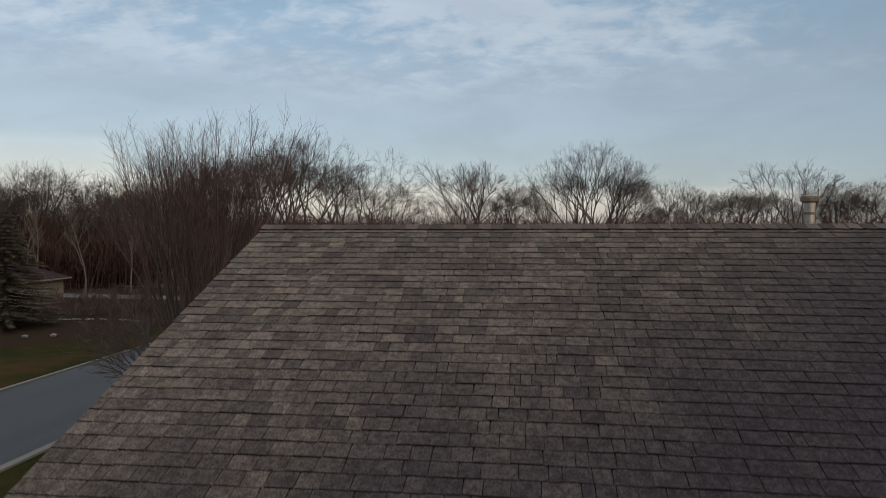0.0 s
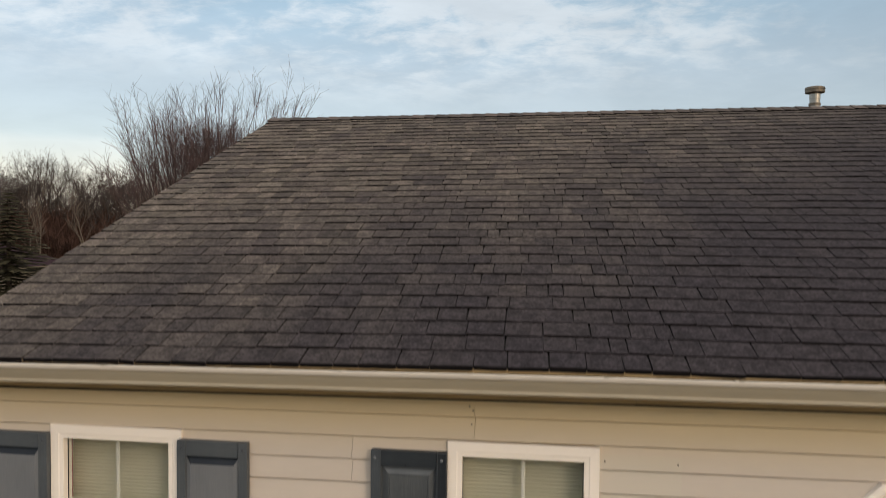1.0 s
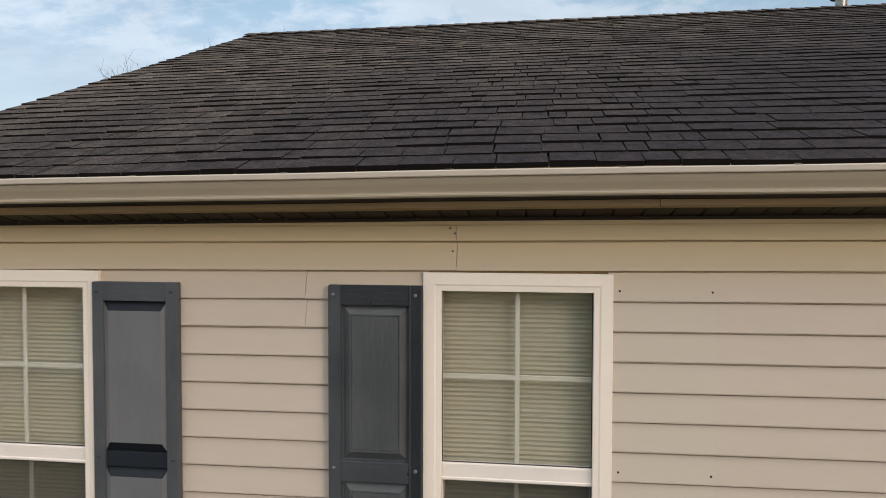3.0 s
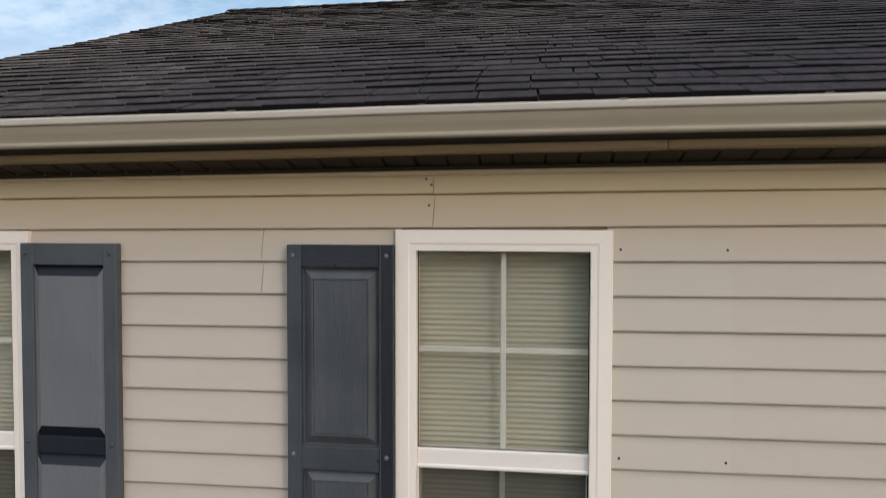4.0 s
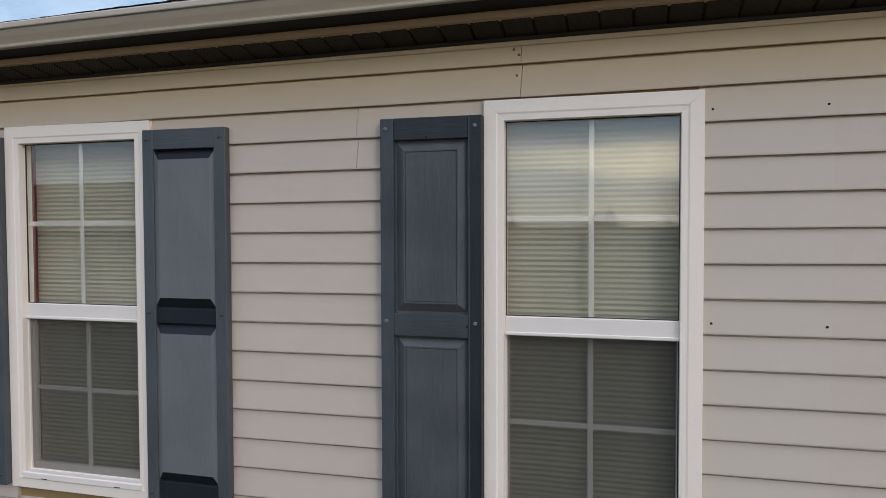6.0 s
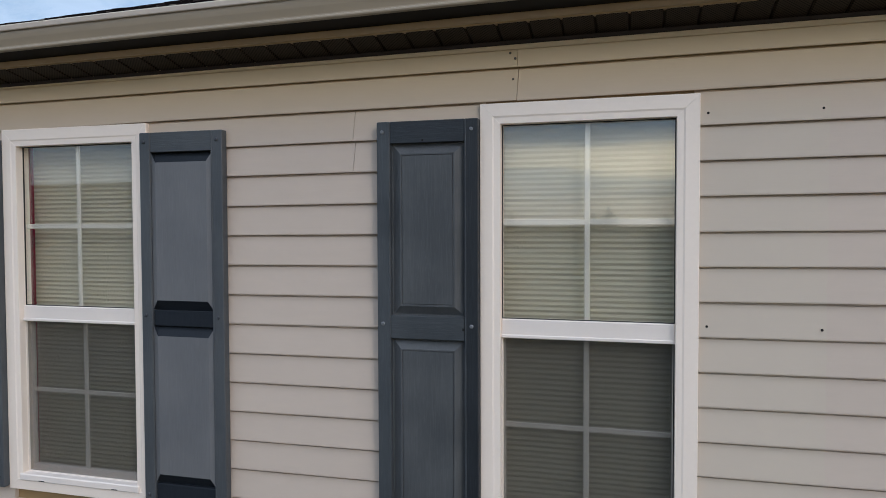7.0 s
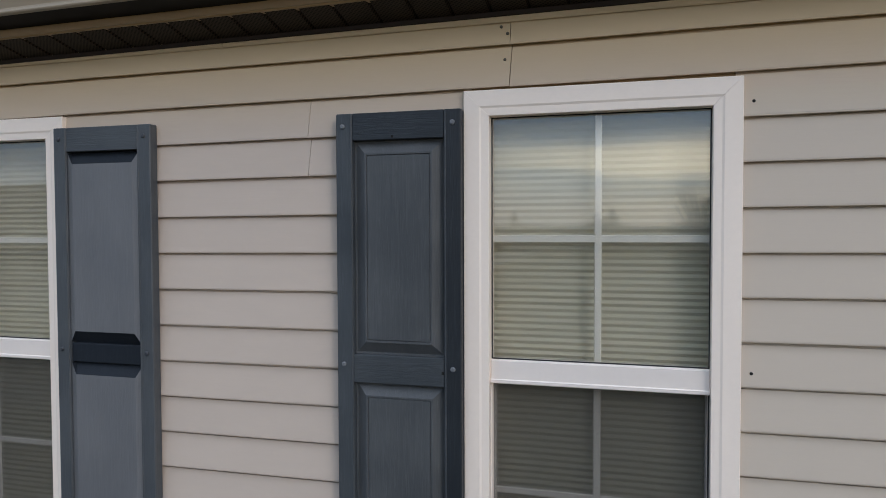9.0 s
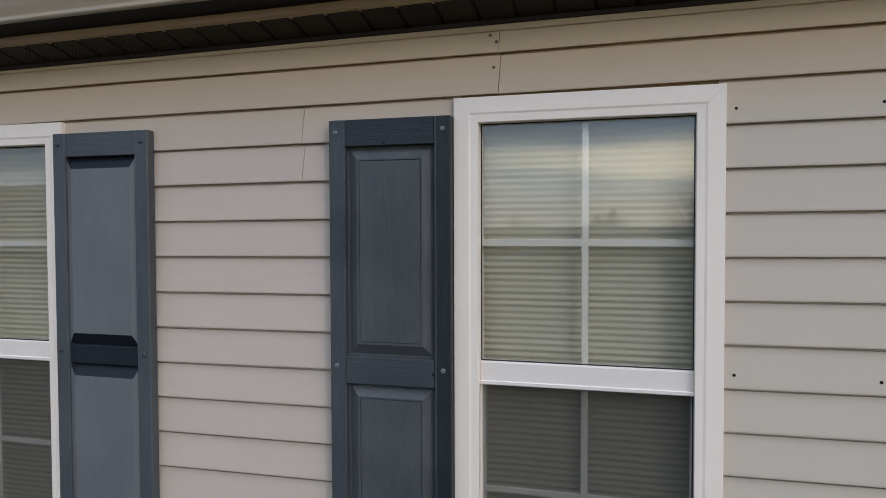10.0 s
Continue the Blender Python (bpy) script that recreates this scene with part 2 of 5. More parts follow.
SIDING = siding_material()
TRIM_WHITE = material("white_vinyl_trim", (0.955, 0.842, 0.738), 0.38, spread=0.03, fine=90, coarse=3)
SASH_WHITE = material("white_sash", (0.88, 0.80, 0.735), 0.35, spread=0.03, fine=90, coarse=3)
GRILLE = material("white_grille_between_panes", (0.84, 0.79, 0.70), 0.5, spread=0.03, fine=90, coarse=3, spec=0.2)
SHADE = material("cream_pleated_fabric", (0.92, 0.87, 0.71), 0.85, spread=0.05, fine=300, coarse=3)
CURTAIN = material("crimson_curtain", (0.55, 0.03, 0.09), 0.8, spread=0.15, fine=120, coarse=8)
# paler copy of the gutter paint: the light on the lip, as colour
GUTTER_LIP_LIT = material("lit_gutter_lip", (0.50, 0.435, 0.365), 0.5, spread=0.08, fine=25, coarse=2, stretch=(0.3, 1, 1))
GUTTER_PAINT = material("beige_gutter_paint", (0.355, 0.296, 0.216), 0.36, spread=0.06, fine=25, coarse=1.5, stretch=(0.3, 1, 1))
GUTTER_INSIDE = material("weathered_gutter_lining", (0.62, 0.57, 0.51), 0.55, spread=0.2, fine=30, coarse=3, tint=(0.42, 0.36, 0.29))
# the shade beneath the gutter is put into this near-black colour
GUTTER_UNDERSHADE = material("shaded_gutter_underside", (0.014, 0.012, 0.011), 0.85, spread=0.3, fine=20, coarse=3)
FASCIA_PAINT = material("tan_fascia_metal", (0.335, 0.226, 0.108), 0.4, spread=0.05, stretch=(0.3, 1, 1))
SOFFIT_BROWN = soffit_material()
SOFFIT_DARK = material("soffit_groove", (0.020, 0.016, 0.013), 0.6, spec=0.2)
SOFFIT_CHANNEL = material("soffit_channel", (0.034, 0.023, 0.017), 0.6, spread=0.1, spec=0.2, stretch=(0.3, 1, 1))
SHUTTER_DARK = grain_material("dark_slate_shutter", (0.038, 0.045, 0.053), (0.086, 0.096, 0.106), 0.45)
SHUTTER_STILE_DARK = grain_material("dark_slate_shutter_stile", (0.0095, 0.0130, 0.018), (0.032, 0.039, 0.047), 0.35)
SHUTTER_CROSS = grain_material("slate_shutter_cross_rail", (0.013, 0.0175, 0.0235), (0.042, 0.050, 0.058), 0.35, run=(7.0, 130, 130))
SHUTTER_LOCK = grain_material("slate_shutter_lock_rail", (0.036, 0.043, 0.050), (0.080, 0.088, 0.096), 0.45, run=(7.0, 130, 130))
SHUTTER_FADED_CROSS = grain_material("faded_shutter_cross_rail", (0.058, 0.065, 0.073), (0.094, 0.102, 0.110), 0.5, run=(7.0, 130, 130))
SHUTTER_FADED = grain_material("faded_slate_shutter", (0.143, 0.147, 0.156), (0.180, 0.182, 0.188), 0.6)
SHUTTER_EDGE = grain_material("faded_shutter_stile", (0.063, 0.070, 0.079), (0.102, 0.110, 0.118), 0.5)
SHUTTER_PANEL = grain_material("slate_shutter_panel", (0.060, 0.065, 0.071), (0.110, 0.116, 0.121), 0.55)
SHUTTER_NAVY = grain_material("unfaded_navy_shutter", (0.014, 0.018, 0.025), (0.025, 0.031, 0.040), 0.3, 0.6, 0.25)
BOLT_GREY = material("grey_shutter_bolt", (0.17, 0.18, 0.195), 0.45, spread=0.15)
BOLT_DARK = material("dark_shutter_bolt", (0.05, 0.055, 0.065), 0.45, spread=0.15)
HOLE_BLACK = material("screw_hole", (0.008, 0.007, 0.006), 0.9)
SCREW_STEEL = material("rusty_screw", (0.14, 0.12, 0.09), 0.5, 0.6, spread=0.3)
GLASS = glass_material()
SCREEN = screen_material()
BLACK_GASKET = material("black_gasket", (0.012, 0.012, 0.012), 0.6)
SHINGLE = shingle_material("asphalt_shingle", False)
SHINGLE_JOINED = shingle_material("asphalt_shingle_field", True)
RIDGE_CAP = material("ridge_cap_shingle", (0.060, 0.046, 0.039), 0.9, spread=0.4, fine=90, coarse=5, bump=0.8, bump_scale=260, per_object=0.50, spec=0.25, tint=(0.050, 0.037, 0.031))
# black cut asphalt, deepened to stand for the shade under each butt
SHINGLE_EDGE_SHADED = material("shaded_shingle_cut_edge", (0.0090, 0.0075, 0.0072), 0.95, spec=0.05)
ROOF_FELT = material("roof_underlay", (0.018, 0.016, 0.015), 0.95)
GALVANISED = material("galvanised_steel", (0.36, 0.335, 0.30), 0.34, 0.95, spread=0.25, fine=40, coarse=9, tint=(0.25, 0.22, 0.185))
RUSTY_STEEL = material("rust_stained_steel", (0.19, 0.155, 0.12), 0.5, 0.7, spread=0.4, fine=40, coarse=12, tint=(0.10, 0.078, 0.056))
DRYWALL = material("interior_wall_paint", (0.25, 0.24, 0.22), 0.9)
CONCRETE = material("concrete", (0.12, 0.112, 0.10), 0.9, spread=0.2, fine=12, coarse=0.5, bump=0.3, bump_scale=80, spec=0.2)
DRIVE = material("weathered_drive_concrete", (0.10, 0.093, 0.09), 0.9, spread=0.4, fine=3, coarse=0.3, spec=0.2, tint=(0.035, 0.032, 0.030))
ASPHALT = material("road_asphalt", (0.021, 0.0205, 0.021), 0.55, spread=0.4, fine=30, coarse=0.5, stretch=(1.6, 0.25, 1), tint=(0.012, 0.012, 0.013), spec=0.3, bump=0.4, bump_scale=120)
GRASS = material("winter_grass", (0.0165, 0.0175, 0.0045), 0.95, spread=0.45, fine=5, coarse=0.25, tint=(0.030, 0.0185, 0.007), spec=0.03)
MULCH = material("dark_mulch", (0.026, 0.015, 0.010), 0.95, spread=0.5, fine=6, coarse=0.6, spec=0.03, tint=(0.016, 0.012, 0.007))
STONE = material("pale_edging_stone", (0.11, 0.10, 0.088), 0.9, spread=0.2, fine=20, coarse=4, per_object=0.2)
BARK = material("grey_brown_bark", (0.050, 0.036, 0.028), 0.9, spread=0.2, fine=12, coarse=1)
BARK_PALE = material("pale_grey_bark", (0.125, 0.095, 0.070), 0.9, spread=0.25, fine=10, coarse=1)
TWIG_RED = material("reddish_brown_twig", (0.080, 0.046, 0.042), 0.85, spread=0.2, fine=6, coarse=0.5, per_island=0.5)
TWIG_GREY = material("grey_brown_twig", (0.056, 0.040, 0.033), 0.85, spread=0.2, fine=6, coarse=0.3, per_island=0.25)
BRUSH = material("russet_brush", (0.072, 0.039, 0.029), 0.9, spread=0.3, fine=3, coarse=0.08, per_island=0.65, spec=0.1)
NEEDLE = material("dark_green_needles", (0.043, 0.038, 0.023), 0.8, spread=0.4, fine=6, coarse=0.8, per_island=0.5, spec=0.05)
NEIGHBOR_WALL = material("tan_brick_wall", (0.17, 0.132, 0.095), 0.9, spread=0.2, fine=9, coarse=1, spec=0.1)
NEIGHBOR_ROOF = material("dark_plum_shingle", (0.030, 0.018, 0.022), 0.95, spread=0.2, fine=8, coarse=0.8, spec=0.03)
DARK_PANE = material("dark_window_pane", (0.02, 0.022, 0.026), 0.08)

# ---- mesh helpers ----


def part(name, bm, mat, parent=None, label="", smooth=False):
    """Links a bmesh as one mesh object under a thing or a part."""
    me = bpy.data.meshes.new(name)
    bm.normal_update()
    bm.to_mesh(me)
    bm.free()
    for m in mat if isinstance(mat, (list, tuple)) else (mat,):
        me.materials.append(m)
    if smooth:
        for p in me.polygons:
            p.use_smooth = True
    ob = new(name, me)
    if parent is not None:
        ob.parent = parent
        ob.matrix_parent_inverse = parent.matrix_basis.inverted()
    if label:
        tagged(ob, label)
    return ob


def root(name, at=(0, 0, 0), label="", category="", group="", kind=""):
    ob = new(name)
    ob.empty_display_size = 0.1
    ob.matrix_basis = Matrix.Translation(at)
    return tagged(ob, label, category, group, kind)


def box(bm, x0, x1, y0, y1, z0, z1, bevel=0.0, mat=0):
    r = bmesh.ops.create_cube(bm, size=1.0, matrix=Matrix.Translation(((x0 + x1) / 2, (y0 + y1) / 2, (z0 + z1) / 2)) @ Matrix.Diagonal((abs(x1 - x0), abs(y1 - y0), abs(z1 - z0), 1)))
    faces = {f for v in r["verts"] for f in v.link_faces}
    for f in faces:
        f.material_index = mat
    if bevel:
        edges = list({e for v in r["verts"] for e in v.link_edges})
        bmesh.ops.bevel(bm, geom=edges, offset=bevel, segments=1, affect="EDGES", profile=0.5)
    return bm


def boxed(*args, **kw):
    return box(bmesh.new(), *args, **kw)


def extrude(profile, x0, x1, closed=True, steps=1, wobble=0.0, rng=None):
    """A profile of (y, z) points drawn out along x."""
    bm = bmesh.new()
    rows = []
    for i in range(steps + 1):
        x = x0 + (x1 - x0) * i / steps
        dy, dz = (rng.uniform(-wobble, wobble), rng.uniform(-wobble, wobble)) if wobble else (0, 0)
        rows.append([bm.verts.new((x, y + dy, z + dz)) for y, z in profile])
    n = len(profile)
    for a, b in zip(rows, rows[1:]):
        for i in range(n if closed else n - 1):
            bm.faces.new((a[i], a[(i + 1) % n], b[(i + 1) % n], b[i]))
    if closed:
        bm.faces.new(rows[0][::-1])
        bm.faces.new(rows[-1])
    bmesh.ops.recalc_face_normals(bm, faces=bm.faces)
    return bm


def turned(profile, at, sides=20):
    """A profile of (radius, z) points turned about an upright axis."""
    bm = bmesh.new()
    rows = [[bm.verts.new((at[0] + r * math.cos(2 * math.pi * i / sides), at[1] + r * math.sin(2 * math.pi * i / sides), at[2] + z)) for i in range(sides)] for r, z in profile]
    for a, b in zip(rows, rows[1:]):
        for i in range(sides):
            bm.faces.new((a[i], a[(i + 1) % sides], b[(i + 1) % sides], b[i]))
    bm.faces.new(rows[0][::-1])
    bm.faces.new(rows[-1])
    bmesh.ops.recalc_face_normals(bm, faces=bm.faces)
    return bm


def stud(x, y, z, r, depth, sides=10):
    """A round head that stands out of a wall towards the south."""
    bm = bmesh.new()
    rows = []
    for rr, d in ((r, 0.0), (r, depth * 0.6), (r * 0.6, depth)):
        rows.append([bm.verts.new((x + rr * math.cos(2 * math.pi * i / sides), y - d, z + rr * math.sin(2 * math.pi * i / sides))) for i in range(sides)])
    for a, b in zip(rows, rows[1:]):
        for i in range(sides):
            bm.faces.new((a[i], a[(i + 1) % sides], b[(i + 1) % sides], b[i]))
    bm.faces.new(rows[0][::-1])
    bm.faces.new(rows[-1])
    bmesh.ops.recalc_face_normals(bm, faces=bm.faces)
    return bm


def mitred(profile, corners, side):
    """One side of a picture frame: the profile (inset, y) runs from corner to corner, cut to the mitres. corners: loop of (x, z)."""
    bm = bmesh.new()
    n = len(corners)
    rows = []
    for j in (side, (side + 1) % n):
        px, pz = corners[j]
        a, b = Vector(corners[j - 1]), Vector(corners[(j + 1) % n])
        p = Vector((px, pz))
        d1, d2 = (p - a).normalized(), (b - p).normalized()
        n1, n2 = Vector((-d1.y, d1.x)), Vector((-d2.y, d2.x))
        bis = (n1 + n2) / (1 + n1.dot(n2))
        rows.append([bm.verts.new((px + bis.x * d, y, pz + bis.y * d)) for d, y in profile])
    m = len(profile)
    for i in range(m):
        bm.faces.new((rows[0][i], rows[0][(i + 1) % m], rows[1][(i + 1) % m], rows[1][i]))
    bm.faces.new(rows[0][::-1])
    bm.faces.new(rows[1])
    bmesh.ops.recalc_face_normals(bm, faces=bm.faces)
    return bm

# ---- the house: shell ----
X0, X1, DEPTH = -2.96, 8.6, 9.64
EAVE_Y, RIDGE_Y, SLOPE = -0.184, 4.82, 0.3793
RAKE_X, ROOF_X1 = -3.09, 8.75
PITCH, LINE = 0.1143, 5.109
WINDOWS = ((-2.087, -0.008), (0.0, 0.0))
OCT_X, OCT_Z, OCT_R = 1.719, 4.717, 0.284


def tilt(x):
    """The boards rise a little towards the east."""
    return 0.0075 * (x + 0.1)


def tilted(bm):
    for v in bm.verts:
        v.co.z += tilt(v.co.x)
    return bm


def sag(x):
    """The eave falls a little towards the west, most past the first window."""
    s = 0.1 - x
    return 0.006 * x - 0.0028 * (s + math.sqrt(s * s + 0.16))


def sagged(bm):
    for v in bm.verts:
        v.co.z += sag(v.co.x)
    return bm


def roof_z(x, y):
    """Height of the roof's south slope; the ridge climbs a little towards the east."""
    t = max(y, 0) / RIDGE_Y
    s = 0.1 - x
    west = -0.0085 * (s + math.sqrt(s * s + 0.16))
    return 5.577 + SLOPE * y + 0.0105 * (x - RAKE_X) * t + west * max(0.0, 1 - t)


def build_shell():
    wall = bmesh.new()
    holes = [(cx - (0.358 if cx > -1 else 0.388), cx + 0.358, 3.575 + dz, 5.085 + dz) for cx, dz in WINDOWS] + [(OCT_X - 0.195, OCT_X + 0.195, OCT_Z - 0.195, OCT_Z + 0.195)]
    xs = sorted({X0, X1, *[h[0] for h in holes], *[h[1] for h in holes]})
    for a, b in zip(xs, xs[1:]):
        hole = next((h for h in holes if h[0] <= a and b <= h[1]), None)
        for z0, z1 in ([(0.25, hole[2]), (hole[3], 5.40)] if hole else [(0.25, 5.40)]):
            box(wall, a, b, 0.004, 0.16, z0, z1)
    south = tagged(part("wall_south", wall, FASCIA_PAINT), "two-storey house wall clad in beige vinyl siding", kind="structure")
    for name, b in (("wall_west", (X0, X0 + 0.15, 0.16, DEPTH, 0.25, 5.40)), ("wall_east", (X1 - 0.15, X1, 0.16, DEPTH, 0.25, 5.40)), ("wall_north", (X0 + 0.15, X1 - 0.15, DEPTH - 0.15, DEPTH, 0.25, 5.40))):
        tagged(part(name, boxed(*b), SIDING), "plain beige outer wall of the house", kind="structure")
    tagged(part("foundation", boxed(X0 + 0.03, X1 - 0.03, 0.03, DEPTH - 0.03, -0.1, 0.25), CONCRETE), "grey concrete house foundation", kind="structure")
    tagged(part("ceiling", boxed(X0 + 0.15, X1 - 0.15, 0.16, DEPTH - 0.15, 5.30, 5.39), DRYWALL), "upper floor ceiling", kind="structure")
    tagged(part("floor", boxed(X0 + 0.15, X1 - 0.15, 0.16, DEPTH - 0.15, 2.70, 2.90), DRYWALL), "upper floor inside the house", kind="structure")
    for name, x in (("gable_west", X0), ("gable_east", X1 - 0.15)):
        bm = bmesh.new()
        tri = [(0.02, 5.40), (DEPTH - 0.02, 5.40), (RIDGE_Y, roof_z(x, RIDGE_Y) - 0.12)]
        a = [bm.verts.new((x, y, z)) for y, z in tri]
        b = [bm.verts.new((x + 0.15, y, z)) for y, z in tri]
        bm.faces.new(a), bm.faces.new(b[::-1])
        for i in range(3):
            bm.faces.new((a[i], b[i], b[(i + 1) % 3], a[(i + 1) % 3]))
        bmesh.ops.recalc_face_normals(bm, faces=bm.faces)
        tagged(part(name, bm, SIDING), "beige gable end under the roof", kind="structure")
    return south


def board_profile(z0):
    return [(0.003, z0 + 0.010), (-0.0135, z0 + 0.006), (-0.0162, z0), (-0.0186, z0 + 0.001), (-0.0191, z0 + 0.006), (-0.0078, z0 + PITCH - 0.0066), (-0.0015, z0 + PITCH - 0.006), (-0.0015, z0 + PITCH + 0.006),
            (0.003, z0 + PITCH + 0.006)]


def build_siding(south):
    """Each run of board between openings and seams is a piece; two courses make one panel, so seams come in pairs."""
    rng = random.Random(3)
    seams = {0: [-0.232], -1: [-0.232], 1: [-0.838], 2: [-0.838]}
    k = -1
    while True:
        z0 = LINE - PITCH * k
        if z0 < 0.22:
            break
        cuts = []
        for cx, dz in WINDOWS:
            if z0 + PITCH > 3.575 + dz and z0 < 5.075 + dz:
                cuts.append((cx - 0.345, cx + 0.345))
        if z0 + PITCH > OCT_Z - 0.2 and z0 < OCT_Z + 0.2:
            reach = min(0.205, 0.397 - max(abs(z0 - OCT_Z), abs(z0 + PITCH - OCT_Z)))
            if reach > 0:
                cuts.append((OCT_X - reach, OCT_X + reach))
        joints = seams.get(k, [rng.uniform(-2.5, -0.6)] if z0 < 3.1 and k % 2 else [])
        joints = joints + [3.4 + 0.37 * (((k + 1) // 2) % 3)]
        runs, x = [], X0 + 0.012
        for a, b in sorted(cuts + [(j, j) for j in joints]):
            if a > x:
                runs.append((x, a))
            x = max(x, b)
        runs.append((x, X1 - 0.012))
        prof = board_profile(z0)
        lean = 0.06 if k in seams and k >= 0 else 0.02
        if z0 + PITCH > 5.31:
            prof = [(y, min(z, 5.312)) for y, z in prof]
        for a, b in runs:
            lap = 0.0018 if a in joints else 0.0
            bm = extrude(prof, a + lap, b, True, max(1, int((b - a) / 0.4)), 0.0008, rng)
            # the cut ends at a seam lean a little
            for v in bm.verts:
                if (a in joints and abs(v.co.x - a - lap) < 1e-4) or (b in joints and abs(v.co.x - b) < 1e-4):
                    v.co.x += (v.co.z - z0 - PITCH / 2) * lean
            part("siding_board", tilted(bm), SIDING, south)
        k += 1
    # corner post and the receiving trim under the eave
    part("corner_post", boxed(X0 - 0.012, X0 + 0.075, -0.022, 0.004, 0.25, 5.31, 0.004), SIDING, south, "beige corner post")
    for a, b in ((X0 + 0.075, -1.127), (-1.125, 3.9), (3.902, X1)):
        bm = extrude([(0.002, 5.284), (-0.017, 5.284), (-0.0185, 5.288), (-0.017, 5.312), (0.002, 5.314)], a, b, True, 6, 0.0006, rng)
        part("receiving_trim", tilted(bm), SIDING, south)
    for x, z in ((0.386, 5.037), (0.721, 5.037), (0.387, 4.348), (0.725, 4.348), (0.387, 3.60), (0.725, 3.60)):
        bm = bmesh.new()
        y = -0.0203 + 0.0165 * (((z - tilt(x) - LINE) % PITCH) / PITCH)
        bmesh.ops.create_cone(bm, cap_ends=True, segments=10, radius1=0.0042, radius2=0.0042, depth=0.004, matrix=Matrix.Translation((x, y, z)) @ Matrix.Rotation(radians(90), 4, "X"))
        part("screw_hole", bm, HOLE_BLACK, south, "small dark screw hole in the siding")
    for x, z in ((-0.257, 5.272), (-0.239, 5.252), (-0.2475, 5.183)):
        part("screw", stud(x, -0.0205 + 0.0165 * (((z - tilt(x) - LINE) % PITCH) / PITCH), z, 0.0045, 0.004), SCREW_STEEL, south, "small rusty screw")


def build_eaves():
    rng = random.Random(5)
    fascia = root("fascia", (0, 0, 5.32), "tan metal fascia board under the gutter", kind="structure")
    for a, b in ((X0 - 0.14, 0.508), (0.511, 4.2), (4.203, X1 + 0.14)):
        bm = extrude([(-0.119, 5.344), (-0.144, 5.344), (-0.146, 5.347), (-0.140, 5.353), (-0.138, 5.46), (-0.119, 5.46)], a, b, True, 8, 0.0008, rng)
        part("fascia_length", sagged(bm), FASCIA_PAINT, fascia)
    soffit = tagged(part("soffit", sagged(extrude([(-0.118, 5.3463), (-0.001, 5.3193), (-0.001, 5.335), (-0.118, 5.362)], X0 - 0.1, X1 + 0.1, True, 24)), SOFFIT_DARK), "dark brown vented metal soffit", kind="structure")
    bm = bmesh.new()
    w = 0.106
    ys = (-0.137, -0.0005)
    prof = [(0.0, 5.337), (0.006, 5.329), (w - 0.006, 5.329), (w, 5.337), (w, 5.343), (0.0, 5.343)]
    rows = [[bm.verts.new((x, y, z + dz)) for x, z in prof] for y, dz in zip(ys, (0.0145, -0.017))]
    for i in range(len(prof)):
        j = (i + 1) % len(prof)
        bm.faces.new((rows[0][i], rows[0][j], rows[1][j], rows[1][i]))
    bm.faces.new(rows[0]), bm.faces.new(rows[1][::-1])
    bmesh.ops.recalc_face_normals(bm, faces=bm.faces)
    first = part("soffit_panel", bm, SOFFIT_BROWN, soffit)
    first.location.x = X0 - 0.08
    first.location.z = sag(X0 - 0.03)
    for i in range(1, int((X1 - X0) / w)):
        ob = first.copy()
        scene.collection.objects.link(ob)
        ob.location.x = X0 - 0.08 + w * i
        ob.location.z = sag(ob.location.x + w / 2)
    bm = extrude([(-0.023, 5.3045), (-0.0215, 5.3035), (-0.001, 5.3035), (-0.001, 5.3165), (-0.023, 5.3165)], X0 - 0.1, X1 + 0.1, True, 24)
    part("wall_channel", sagged(bm), SOFFIT_CHANNEL, soffit, "dark brown channel along the wall")
    # gutter
    gutter = root("gutter", (0, -0.19, 5.39), "beige metal eaves gutter along the roof edge, its lip coloured paler as if lit", "gutter")
    g0, g1 = RAKE_X - 0.01, ROOF_X1
    outer = [(-0.139, 5.500), (-0.139, 5.374), (-0.224, 5.385), (-0.2335, 5.3885), (-0.2355, 5.393), (-0.2345, 5.3985), (-0.2275, 5.4015), (-0.2275, 5.407), (-0.231, 5.420), (-0.2355, 5.436), (-0.2385, 5.452),
             (-0.2395, 5.4655), (-0.2475, 5.4675), (-0.2490, 5.471), (-0.2490, 5.489), (-0.246, 5.4935), (-0.236, 5.4925)]
    inner = [(-0.236, 5.489), (-0.2435, 5.487), (-0.2435, 5.472), (-0.235, 5.467), (-0.231, 5.440), (-0.2235, 5.41), (-0.223, 5.392), (-0.143, 5.380), (-0.143, 5.500)]
    section = [(y, 5.40 + (z - 5.40) * 0.88 if z > 5.40 else z) for y, z in outer + inner]
    bm = extrude(section, g0, g1, True, 30, 0.0009, rng)
    turns = len(outer) + len(inner)
    # back and underside take the painted shade, the lip its paler lit colour
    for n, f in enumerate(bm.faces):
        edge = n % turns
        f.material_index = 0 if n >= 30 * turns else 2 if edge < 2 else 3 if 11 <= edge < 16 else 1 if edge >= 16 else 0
    part("trough", sagged(bm), (GUTTER_PAINT, GUTTER_INSIDE, GUTTER_UNDERSHADE, GUTTER_LIP_LIT), gutter)
    for x in (-2.62, -2.009, -1.434, -0.841, -0.236, 0.363, 0.931, 1.52, 2.12, 2.7, 3.3):
        bm = boxed(x - 0.011, x + 0.011, -0.2435, -0.144, 5.4695, 5.4735)
        box(bm, x - 0.012, x + 0.012, -0.2470, -0.2385, 5.4730, 5.4865, 0.001)
